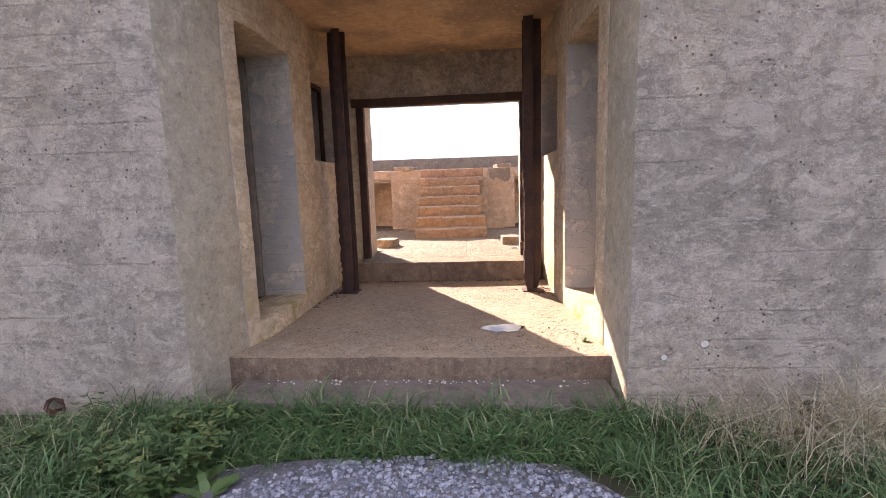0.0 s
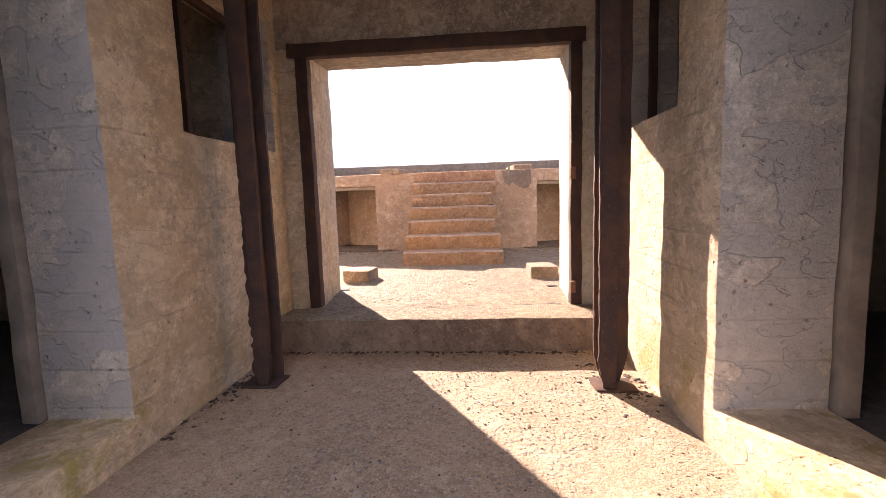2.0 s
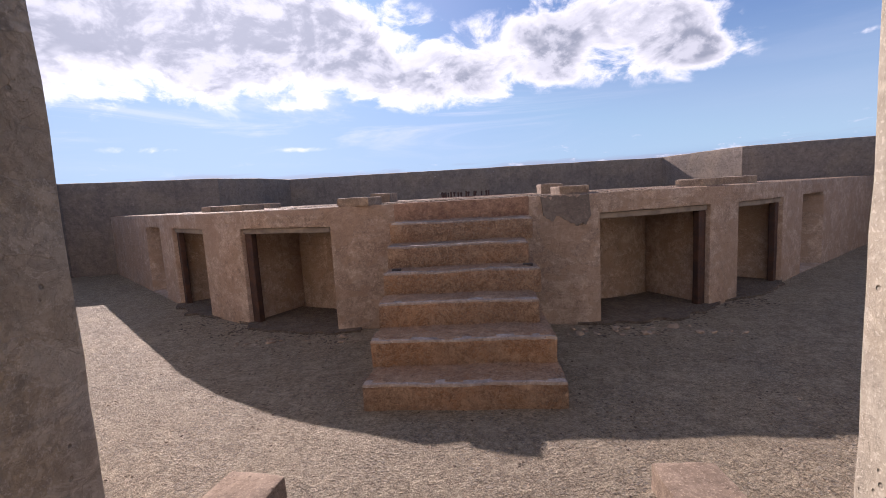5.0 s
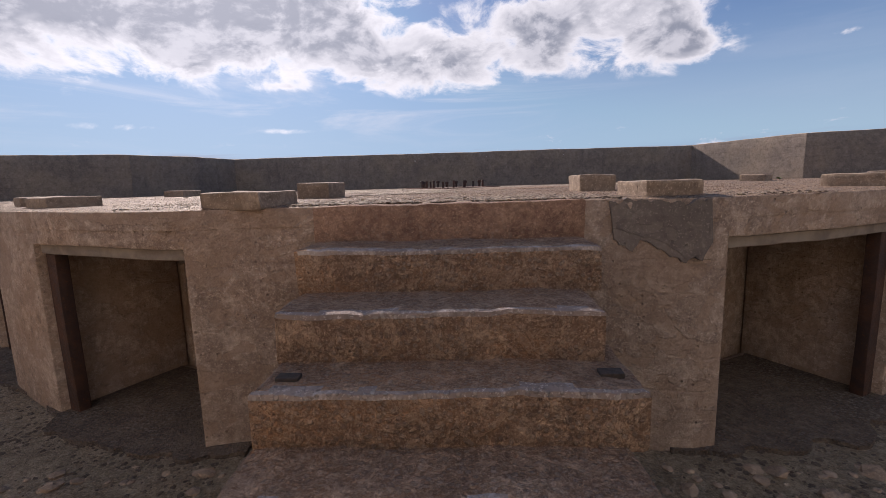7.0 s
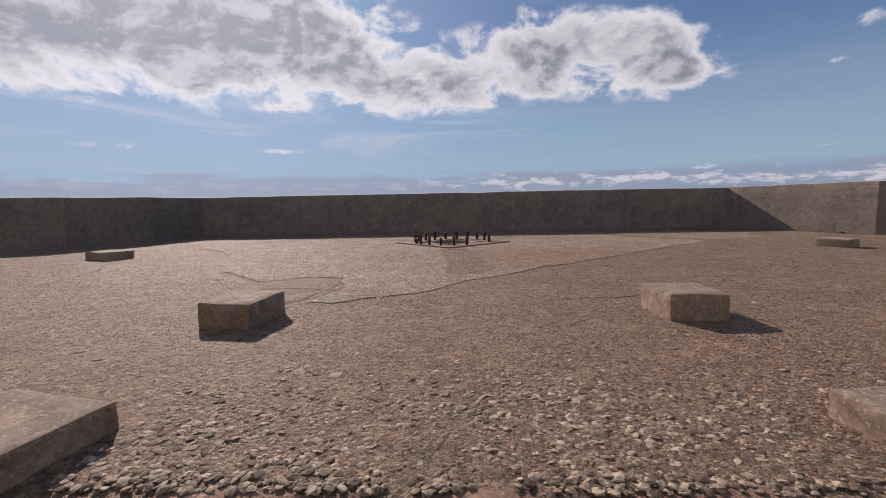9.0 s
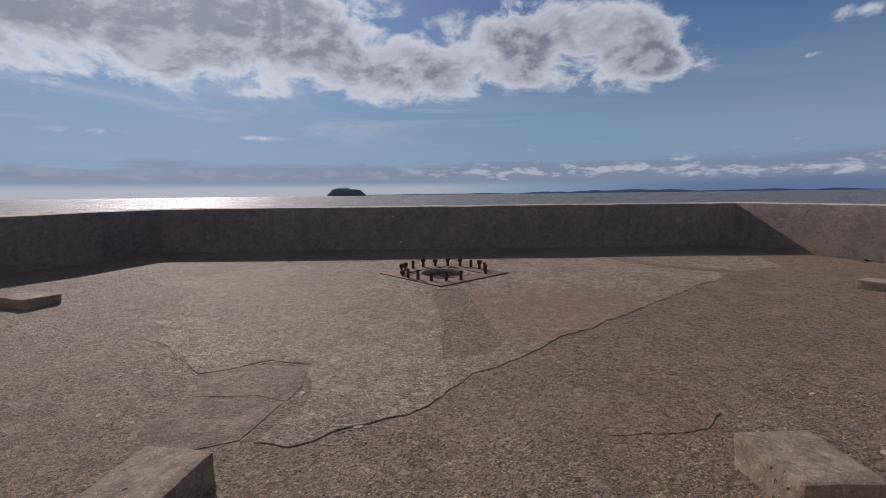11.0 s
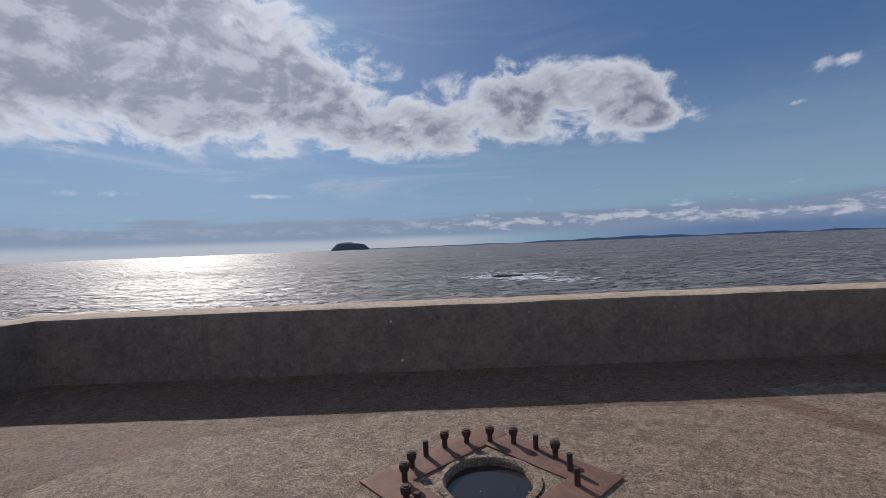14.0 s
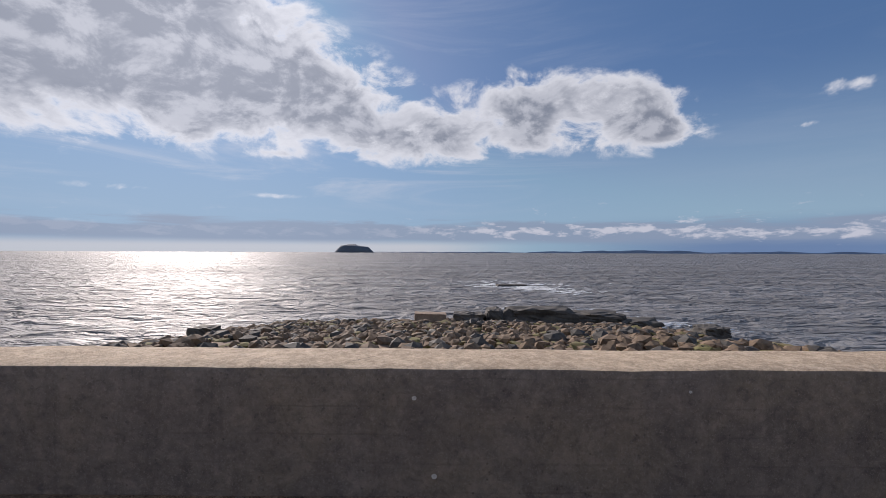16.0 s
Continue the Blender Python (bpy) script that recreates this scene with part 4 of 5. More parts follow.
def stanchion(x, y, seed, foot, near, ragged_edge):
    ob = thing("steel_stanchion", "dark rusted steel stanchion standing from floor to ceiling", "column", pose(x, y, Z_PASS), "steel stanchions")
    part("post", h_section(Z_CEIL - Z_PASS, 0.19, 0.13, 0.02, seed, foot, near, ragged_edge), M_RUST, ob)
    part("base_plate", worn_box(0.22, 0.18, 0.016, 0.005, 2, 0.008), M_RUST, ob, "flaking rusted base plate")
    return ob


stanchion(-0.975, -3.22, 2, 0.35, (-0.015, 0.09), 0.03)
stanchion(1.065, -3.26, 7, 0.75, (-0.095, 0.0), 0.007)

door_frame = thing("steel_door_frame", "rusted dark steel frame round the wide doorway", "door frame", pose(0, 0, 0))
part("header", cells((-1.09, 1.14), (1.965, 2.065), [], lambda u, v, d: Vector((u, Y_DOOR - 0.022 + d, v)), 0.085, 0.05, 0.006, 0.005, 0.004), M_RUST, door_frame)
for xa, xb in ((-1.03, -0.938), (1.033, 1.115)):
    part("jamb", cells((xa, xb), (Z_THR, 1.963), [], lambda u, v, d: Vector((u, Y_DOOR - 0.02 + d, v)), 0.09, 0.045, 0.006, 0.006, 0.004), M_RUST, door_frame)
for z in (0.12, 0.98):
    bm = tube(0.022, z, z + 0.09, 10, (1.045, Y_DOOR - 0.04), 0.004)
    lug = part("hinge_pin", bm, M_PLATE, door_frame, "rusty hinge pin")


def window_bars(x, y0, y1, z0, z1, sign):
    ob = thing("window_frame", "rusted steel angle frame left in the window opening", "window frame", pose(0, 0, 0))
    for a, b in ((y0 + 0.01, y0 + 0.05), (y1 - 0.05, y1 - 0.01), ((y0 + y1) / 2 - 0.12, (y0 + y1) / 2 - 0.07)):
        part("upright", cells((a, b), (z0, z1), [], lambda u, v, d: Vector((x + sign * d, u, v)), 0.05, 0.06, 0.004, 0.004, 0.002), M_RUST, ob)
    part("rail", cells((y0 + 0.05, y1 - 0.05), (z1 - 0.06, z1 - 0.01), [], lambda u, v, d: Vector((x + sign * d, u, v)), 0.05, 0.06, 0.004, 0.004, 0.002), M_RUST, ob)
    return ob


window_bars(-1.42, -3.46, -2.41, 1.25, 2.2, -1)
window_bars(1.52, -3.49, -2.45, 1.26, 2.2, 1)


def room_post(x, y, z0):
    ob = mesh_object("door_post", cells((x, x + 0.075), (z0, 2.13), [], lambda u, v, d: Vector((u, y + d, v)), 0.09, 0.08, 0.006, 0.006, 0.003), M_WOOD)
    return tagged(ob, "grey weathered timber door post of a side room", "door post", "door posts")


room_post(-1.652, -4.03, -0.055)
room_post(1.735, -3.93, -0.055)

# ---- puddles and pit ----
def pool(name, x, y, z, rx, ry, seed, label):
    bm = bmesh.new()
    ring = []
    for i in range(56):
        a = i / 56 * 6.2832
        r = 1 + 0.35 * noise.noise((math.cos(a) * 1.4 + seed, math.sin(a) * 1.4, seed)) + 0.30 * noise.noise((math.cos(a) * 5, math.sin(a) * 5, seed))
        ring.append(bm.verts.new((x + rx * r * math.cos(a), y + ry * r * math.sin(a), z)))
    bm.faces.new(ring)
    return tagged(mesh_object(name, bm, M_PUDDLE), label, "puddle")


pool("puddle", 0.67, -4.57, Z_PASS + 0.010, 0.155, 0.095, 5.9, "small still puddle reflecting the sky on the passage floor")

# ---- gun holdfast ----
mount = thing("gun_holdfast", "rusted steel gun holdfast with anchor bolts round a flooded pit", "gun mount", pose(CX, CY, Z_PLAT))
TURN = radians(-47.5)
for i in range(4):
    a = TURN + i * math.pi / 2
    m = Matrix.Rotation(a, 4, "Z")
    bm = cells((-0.575, 0.345), (-0.575, -0.335), [], lambda u, v, d: Vector((u, v, 0.016 - d)), 0.03, 0.08, 0.004, 0.003, 0.001)
    bmesh.ops.transform(bm, matrix=m, verts=bm.verts[:])
    part("base_plate", bm, M_PLATE, mount, "flat reddish rusted steel plate")
NUTS = {1: 1, 3: 1, 4: 1, 5: 1, 6: 1, 8: 1, 9: 1, 10: 1}
for i in range(19):
    if i in (16, 17):
        continue
    a = radians(8 + i * 360 / 19)
    bx, by = 0.525 * math.cos(a), 0.525 * math.sin(a)
    low = 0.085 if i == 10 else 0.125 + 0.01 * math.sin(i * 2.3)
    bolt = part("anchor_bolt", tube(0.019, 0.0, low, 12, (bx, by), 0.003), M_RUST, mount, "rusted upright anchor bolt")
    if i in NUTS:
        nut = tube(0.036, low - 0.036, low - 0.006, 6, (bx, by), 0.004)
        part("nut", join(nut, tube(0.03, low - 0.05, low - 0.036, 14, (bx, by))), M_RUST, bolt)


def pit_wall():
    bm = bmesh.new()
    rows = []
    for z, r in ((Z_PLAT + 0.014, R_PIT + 0.05), (Z_PLAT + 0.016, R_PIT + 0.012), (Z_PLAT, R_PIT - 0.006), (Z_PLAT - 0.2, R_PIT - 0.01)):
        rows.append([bm.verts.new(polar(i * 7.5, r + 0.008 * noise.noise((math.cos(i * 0.131) * 3, math.sin(i * 0.131) * 3, z)), z)) for i in range(48)])
    for p, q in zip(rows, rows[1:]):
        for i in range(48):
            bm.faces.new([p[i], p[(i + 1) % 48], q[(i + 1) % 48], q[i]])
    return bm


part("pit_lining", pit_wall(), M_SLAB, mount).matrix_parent_inverse = mount.matrix_world.inverted()
bm = bmesh.new()
bmesh.ops.create_circle(bm, cap_ends=True, segments=48, radius=R_PIT + 0.01, matrix=Matrix.Translation((0, 0, -0.035)))
part("pit_water", bm, M_PUDDLE, mount, "still dark water in the pit")

# ---- worn lighter slab round the gun ----
OUTLINE = [(-3.63, 6.96), (-3.16, 7.35), (-2.39, 8.05), (-0.96, 8.48), (2.29, 8.38), (2.67, 7.59), (3.32, 7.08), (2.31, 6.2), (1.47, 5.46), (0.77, 4.82), (0.23, 4.4), (-0.01, 4.04),
           (-0.69, 3.5), (-0.94, 3.53), (-0.82, 4.0), (-0.88, 4.36), (-1.26, 4.41), (-1.55, 4.28), (-2.11, 4.87), (-2.45, 5.28), (-2.30, 5.5), (-2.74, 6.15), (-3.08, 6.53)]
STRIP = [(-0.27, 6.35), (0.05, 6.4), (0.2, 5.5), (0.27, 4.75), (0.17, 4.52), (-0.12, 4.42), (-0.15, 5.2)]


def ragged(pts, amp=0.06, step=0.05, seed=0.0):
    out = []
    for p, q in zip(pts, pts[1:] + pts[:1]):
        p, q = Vector(p), Vector(q)
        n = max(1, int((q - p).length / step))
        for i in range(n):
            c = p.lerp(q, i / n)
            d = noise.noise_vector((c.x * 2.2 + seed, c.y * 2.2, 0)) * amp + noise.noise_vector((c.x * 11, c.y * 11, seed)) * amp * 0.35
            out.append((c.x + d.x, c.y + d.y))
    return out


def sheet(pts, z0, z1, holes=()):
    """A thin slab of ragged outline."""
    bm = bmesh.new()
    loops = []
    for ring in (pts, *holes):
        vs = [bm.verts.new((x, y, z1)) for x, y in ring]
        es = [bm.edges.new((a, b)) for a, b in zip(vs, vs[1:] + vs[:1])]
        loops.append((vs, es))
    bmesh.ops.triangle_fill(bm, use_beauty=True, edges=[e for _, es in loops for e in es])
    for vs, _ in loops:
        low = [bm.verts.new((v.co.x, v.co.y, z0)) for v in vs]
        for i in range(len(vs)):
            j = (i + 1) % len(vs)
            bm.faces.new([vs[i], vs[j], low[j], low[i]])
    return bm


pit_ring = [(CX + 0.33 * math.cos(i * 0.2618), CY + 0.33 * math.sin(i * 0.2618)) for i in range(24)]
structure("floor_slab", sheet(ragged(OUTLINE, 0.10), Z_PLAT - 0.03, Z_PLAT + 0.004, (ragged(STRIP, 0.03, 0.05, 4.0), pit_ring)), M_SLAB,
          "paler worn concrete slab round the gun holdfast", "floor")
structure("floor_slab", sheet(ragged([(2.9, 7.75), (3.5, 7.2), (4.3, 7.5), (4.6, 8.4), (3.4, 8.9), (2.6, 8.7)], 0.08), Z_PLAT - 0.03, Z_PLAT + 0.0028), M_SLAB,
          "paler worn concrete patch near the parapet", "floor")
structure("floor_slab", sheet(ragged([(0.57, 4.06), (0.93, 4.01), (1.13, 3.75), (1.01, 3.62), (0.56, 3.55), (0.51, 3.75)], 0.05), Z_PLAT - 0.03, Z_PLAT + 0.003), M_PLAT,
          "thin worn concrete screed patch on the platform", "floor")
structure("floor_slab", sheet(ragged([(-1.53, 4.24), (-1.28, 4.37), (-0.92, 4.31), (-0.89, 4.1), (-0.93, 3.9), (-1.09, 3.97), (-1.4, 3.95)], 0.03), Z_PLAT - 0.03, Z_PLAT + 0.0025), M_REPAIR,
          "smooth dark cement repair in the gun platform", "floor")
structure("floor_slab", sheet(ragged([(-1.40, 3.92), (-1.09, 3.94), (-0.95, 3.86), (-0.99, 3.55), (-1.3, 3.4), (-1.47, 3.7)], 0.03), Z_PLAT - 0.03, Z_PLAT + 0.003), M_REPAIR,
          "smooth dark cement repair in the gun platform", "floor")

# ---- recess fittings ----
for a, b in NICHES[:4]:
    ob = thing("recess_lintel", "rough timber and steel lintel in an ammunition recess", "lintel", pose(0, 0, 0), "recess lintels")
    part("beam", cells((a + 0.15, b - 0.15), (1.065, 1.122), [], lambda u, v, d: polar(u, drum_radius(u) - 0.03 - d, v), 0.11, 0.8, 0.006, 0.006, 0.004), M_WOOD, ob)
    c = a + 0.1 if a < 0 else b - 1.2
    part("steel_post", cells((c, c + 1.1), (0.02, 1.064), [], lambda u, v, d: polar(u, drum_radius(u) - 0.05 - d, v), 0.07, 0.5, 0.005, 0.006, 0.003), M_RUST, ob, "rusted steel post at the edge of the recess")


def wall_patch(outline, r):
    """A thin ragged patch on the curved wall; outline in degrees and metres of height."""
    bm = bmesh.new()
    pts = ragged(outline, 0.03, 0.05, 6.0)
    vs = [bm.verts.new((x, z, 0)) for x, z in pts]
    es = [bm.edges.new((a, b)) for a, b in zip(vs, vs[1:] + vs[:1])]
    bmesh.ops.triangle_fill(bm, use_beauty=True, edges=es)
    low = [bm.verts.new((v.co.x, v.co.y, -1)) for v in vs]
    for i in range(len(vs)):
        j = (i + 1) % len(vs)
        bm.faces.new([vs[i], vs[j], low[j], low[i]])
    for v in bm.verts:
        v.co = polar(v.co.x, drum_radius(v.co.x) + r + 0.02 * v.co.z, v.co.y)
    return bm


structure("wall_patch", wall_patch([(9.2, 1.31), (9.5, 1.12), (10.4, 1.07), (11.0, 1.12), (12.0, 1.03), (13.3, 1.02), (13.8, 1.12), (13.6, 1.31)], 0.011), M_PATCH,
          "smooth dark render patch on the drum wall", "wall")

# ---- outside the entrance ----
for x, z in ((-2.33, -0.435), (2.38, -0.43)):
    ob = thing("drain_pipe", "broken rusty drain pipe end in the outer wall", "pipe", pose(x, Y_FRONT, z), "drain pipes")
    bm = bmesh.new()
    rows = []
    for r, y in ((0.05, 0.2), (0.052, -0.012), (0.07, -0.016), (0.07, 0.05)):
        rows.append([bm.verts.new((r * math.cos(i * 0.3142), y + 0.006 * math.sin(i * 1.7), r * math.sin(i * 0.3142))) for i in range(20)])
    for p, q in zip(rows, rows[1:]):
        for i in range(20):
            bm.faces.new([p[i], p[(i + 1) % 20], q[(i + 1) % 20], q[i]])
    bm.faces.new([bm.verts.new((0.05 * math.cos(i * 0.3142), 0.2, 0.05 * math.sin(i * 0.3142))) for i in range(20)])
    part("pipe_end", bm, M_PIPE, ob)

structure("path", sheet(ragged([(-1.0, -6.05), (-0.6, -5.93), (0.3, -5.87), (0.9, -5.92), (1.15, -6.2), (1.3, -9.0), (1.4, -14.0), (-1.6, -14.0), (-1.3, -9.0)], 0.05), Z_GROUND - 0.1, Z_GROUND + 0.022), M_GRAVELBED,
          "grey gravel path leading to the entrance", "path")


def path_spot(rng):
    x, y = rng.uniform(-1.15, 1.25), rng.uniform(-6.9, -5.86)
    lim = -5.88 - 0.28 * (abs(x - 0.2) / 0.9) ** 3 + 0.05 * noise.noise((x * 5, y * 5, 0))
    return (x, y, Z_GROUND + 0.022) if y < lim else None


scatter("gravel", 5200, (0.007, 0.02), path_spot, M_GRAVEL, "loose blue-grey gravel of the path", "gravel", 0.6, 5)


def blades(name, count, where, length, width, mat, label, lean=0.5, seed=1):
    rng = random.Random(seed)
    verts, faces = [], []
    n = 0
    while n < count:
        p = where(rng)
        if p is None:
            continue
        n += 1
        x, y, z, s = p
        h = (length[0] + (length[1] - length[0]) * rng.random()) * s
        w = width * (0.6 + 0.8 * rng.random())
        a, b = rng.random() * 6.283, rng.random() * 6.283
        ln = lean * (0.3 + rng.random())
        sx, sy = math.cos(a) * w, math.sin(a) * w
        lx, ly = math.cos(b) * ln * h, math.sin(b) * ln * h
        i = len(verts)
        for t in (0.0, 0.35, 0.7):
            f = 1.0 - 0.45 * t
            cx, cy, cz = x + lx * t * t, y + ly * t * t, z + h * (t - 0.42 * min(1.6, ln) * t * t * t)
            verts += [(cx - sx * f, cy - sy * f, cz), (cx + sx * f, cy + sy * f, cz)]
        verts.append((x + lx, y + ly, z + h * (1 - 0.42 * min(1.6, ln))))
        faces += [(i, i + 1, i + 3, i + 2), (i + 2, i + 3, i + 5, i + 4), (i + 4, i + 5, i + 6)]
    me = bpy.data.meshes.new(name)
    me.from_pydata(verts, [], faces)
    me.materials.append(mat)
    return tagged(new(name, me), label, "grass", kind="stuff")


def strip_spot(rng):
    x, y = rng.uniform(-1.25, 1.3), rng.uniform(-6.05, -5.515)
    if y < -5.9 + 0.05 * noise.noise((x * 4, 0, 0)) - 0.22 * max(0, abs(x - 0.1) - 0.6):
        return None
    return (x, y, Z_GROUND - 0.01, 0.85 + 0.5 * noise.noise((x * 3, y * 3, 1)) + 0.6 * max(0.0, (y + 5.72) / 0.2))


def side_spot(sign):
    def spot(rng):
        x = sign * (1.05 + 2.6 * rng.random())
        y = rng.uniform(-7.4, -5.47)
        if abs(x) < 1.1 + 0.12 * (-5.6 - y):
            return None
        return (x, y, Z_GROUND - 0.01, max(0.25, (1.0 + 0.7 * noise.noise((x * 2, y * 2, 7)) - 0.18 * (-5.5 - y)) * (0.35 if y > -5.9 and 2.0 < abs(x) < 2.75 else 0.6 if y > -5.75 and abs(x) > 1.8 else 1.0)))
    return spot


blades("grass", 6500, strip_spot, (0.08, 0.25), 0.0046, M_GRASS, "short trampled green grass before the step", 1.15, 2)
blades("grass", 14000, side_spot(-1), (0.08, 0.34), 0.0042, M_GRASS, "green grass along the foot of the wall", 1.1, 3)
blades("grass", 11000, side_spot(1), (0.07, 0.28), 0.0040, M_GRASS, "green grass along the foot of the wall", 1.1, 4)


def dry_spot(rng):
    x, y = 2.25 + rng.gauss(0, 0.36), -5.62 - abs(rng.gauss(0, 0.2))
    return (x, y, Z_GROUND + 0.02, 1.0) if x > 1.25 else None


blades("dry_grass", 1300, dry_spot, (0.14, 0.60), 0.0018, M_STRAW, "bleached dry grass tuft against the wall", 1.15, 5)
blades("dry_grass", 500, lambda r: (-1.6 - 1.6 * r.random(), -5.6 - 0.8 * r.random(), Z_GROUND + 0.02, 1.0), (0.1, 0.3), 0.002, M_STRAW, "scattered dry grass stems by the wall", 0.8, 6)


def weed(x, y, z, size, seed, mat=M_LEAF):
    """A low plant of many toothed leaves round its root."""
    rng = random.Random(seed)
    verts, faces = [(0.0, 0.0, 0.0)], []
    for n in range(34):
        a, up = rng.random() * 6.283, rng.uniform(0.15, 1.1)
        ln, w = size * rng.uniform(0.5, 1.0), size * rng.uniform(0.10, 0.2)
        d = Vector((math.cos(a), math.sin(a), 0))
        side = Vector((-d.y, d.x, 0))
        base = len(verts)
        for s in range(1, 6):
            t = s / 5
            c = d * ln * t * math.cos(up * 0.6) + Vector((0, 0, ln * (t * math.sin(up) - 0.45 * t * t)))
            ww = w * math.sin(min(1, t * 1.15 + 0.08) * math.pi) * (1.0 if s % 2 else 0.65)
            verts += [tuple(c - side * ww), tuple(c + side * ww)]
        faces.append((0, base + 1, base))
        for s in range(4):
            i = base + s * 2
            faces.append((i, i + 1, i + 3, i + 2))
    me = bpy.data.meshes.new("weed")
    me.from_pydata(verts, [], faces)
    me.materials.append(mat)
    ob = new("weed", me)
    ob.matrix_world = pose(x, y, z)
    return ob


def leafy_weed(x, y, z, height, seed):
    """A bushy plant: leaning stems with a spiral of pointed leaves on each."""
    rng = random.Random(seed)
    verts, faces = [], []
    for _ in range(8):
        a, ln = rng.random() * 6.283, rng.uniform(0.15, 0.7)
        h = height * rng.uniform(0.55, 1.0)
        lean = Vector((math.cos(a), math.sin(a), 0)) * ln * h
        side = Vector((-math.sin(a), math.cos(a), 0)) * 0.0022

        def at(t):
            return lean * t * t + Vector((0, 0, h * (t - 0.22 * ln * t * t)))

        for s in range(5):
            i = len(verts)
            verts += [tuple(at(s / 5) - side), tuple(at(s / 5) + side), tuple(at((s + 1) / 5) + side), tuple(at((s + 1) / 5) - side)]
            faces.append((i, i + 1, i + 2, i + 3))
        for n in range(11):
            t = 0.2 + 0.8 * n / 10
            root, b = at(t), n * 2.4 + rng.random()
            size = height * rng.uniform(0.14, 0.30) * (1.15 - 0.5 * t)
            d = Vector((math.cos(b), math.sin(b), rng.uniform(-0.1, 0.6))).normalized()
            w = d.cross(Vector((0, 0, 1))).normalized() * size * rng.uniform(0.22, 0.34)
            drop = Vector((0, 0, -size * rng.uniform(0.1, 0.4)))
            i = len(verts)
            verts += [tuple(root), tuple(root + d * size * 0.35 + w), tuple(root + d * size * 0.4 + Vector((0, 0, -size * 0.06))), tuple(root + d * size * 0.35 - w), tuple(root + d * size + drop)]
            faces += [(i, i + 1, i + 2), (i, i + 2, i + 3), (i + 1, i + 4, i + 2), (i + 2, i + 4, i + 3)]
    me = bpy.data.meshes.new("weed")
    me.from_pydata(verts, [], faces)
    me.materials.append(M_LEAF)
    ob = new("weed", me)
    ob.matrix_world = pose(x, y, z)
    return ob


rng = random.Random(12)
for i in range(46):
    x = -0.95 - 1.9 * rng.random() ** 1.2
    y = -5.56 - 0.75 * rng.random() ** 1.4
    if x < -2.0:
        y = min(y, -5.95)
    ob = leafy_weed(x, y, Z_GROUND, rng.uniform(0.16, 0.33), 200 + i)
    tagged(ob, "bushy green weed with pointed leaves by the wall", "weed", "bushy weeds")
for i in range(7):
    ob = leafy_weed(1.35 + 1.3 * rng.random(), -5.65 - 0.6 * rng.random(), Z_GROUND, rng.uniform(0.12, 0.22), 300 + i)
    tagged(ob, "bushy green weed with pointed leaves by the wall", "weed", "bushy weeds")
rng = random.Random(11)
for i in range(20):
    x = -0.75 - 1.9 * rng.random()
    tagged(weed(x, -5.6 - 0.6 * rng.random(), Z_GROUND, rng.uniform(0.10, 0.24), 20 + i), "leafy green weed in the grass by the wall", "weed", "weeds")
for x, y, z, s, g in ((1.24, -4.86, Z_PASS, 0.06, 3), (1.15, -5.62, Z_GROUND, 0.16, 4), (5.72, 7.86, Z_PLAT, 0.10, 5)):
    tagged(weed(x, y, z, s, 60 + g), "small green weed growing in a concrete joint", "weed")


# ---- loose grit ----
def floor_grit(rng):
    x, y = rng.uniform(-1.05, 1.22), rng.uniform(-5.05, -2.7)
    return (x, y, Z_PASS) if rng.random() < (1.0 if x > 0.1 + 0.2 * (-2.7 - y) else 0.35) else None


def foot_grit(rng):
    k = rng.random()
    if k < 0.45:
        return (rng.uniform(-1.1, 1.25), Y_THR - 0.015 - abs(rng.gauss(0, 0.03)), Z_PASS)
    if k < 0.7:
        return (-1.16 + abs(rng.gauss(0, 0.05)), rng.uniform(-3.9, -2.7), Z_PASS)
    return (1.1 + rng.gauss(0, 0.10), -3.25 + rng.gauss(0, 0.16), Z_PASS)


scatter("grit", 1500, (0.003, 0.009), floor_grit, M_PEBBLE, "small loose stones and grit on the passage floor", "grit", 0.6, 8)
scatter("debris", 700, (0.004, 0.016), foot_grit, M_CRUMB, "dark rust flakes and crumbs at the foot of the walls", "debris", 0.35, 9)
scatter("grit", 60, (0.006, 0.013), lambda r: (r.uniform(-1.0, 1.25), Y_STEP - 0.02 - abs(r.gauss(0, 0.035)), Z_LIP), M_SPOT, "small pale pebbles on the entrance step", "grit", 0.6, 12)


def platform_grit(rng):
    x, y = rng.gauss(0.0, 1.8), 1.9 + abs(rng.gauss(0, 1.9))
    if (x - CX) ** 2 + (y - CY) ** 2 > 5.4 ** 2 or y > 8:
        return None
    return (x, y, Z_PLAT - 0.002)




def pebble_spot(rng):
    """Thick along the worn lip of the platform, thinning out inwards in drifts."""
    x, y = rng.gauss(0.05, 0.75), 1.84 + abs(rng.gauss(0, 0.27))
    drift = 0.55 + 0.9 * noise.noise((x * 2.3, y * 2.3, 0)) + 0.5 * noise.noise((x * 9, y * 9, 2))
    if rng.random() > drift or abs(x) > 1.9 or any(abs(x - bx) < 0.24 and abs(y - by) < 0.24 for bx, by in ((-1.11, 1.96), (1.09, 2.02))):
        return None
    return (x, y, Z_PLAT - 0.003)


scatter("pebbles", 4600, (0.004, 0.0155), pebble_spot, M_PEBBLE, "exposed pale pebbles in the worn platform edge", "pebbles", 0.36, 13)
scatter("grit", 34000, (0.002, 0.0075), platform_grit, M_GRIT, "small loose stones on the gun platform", "grit", 0.5, 14)
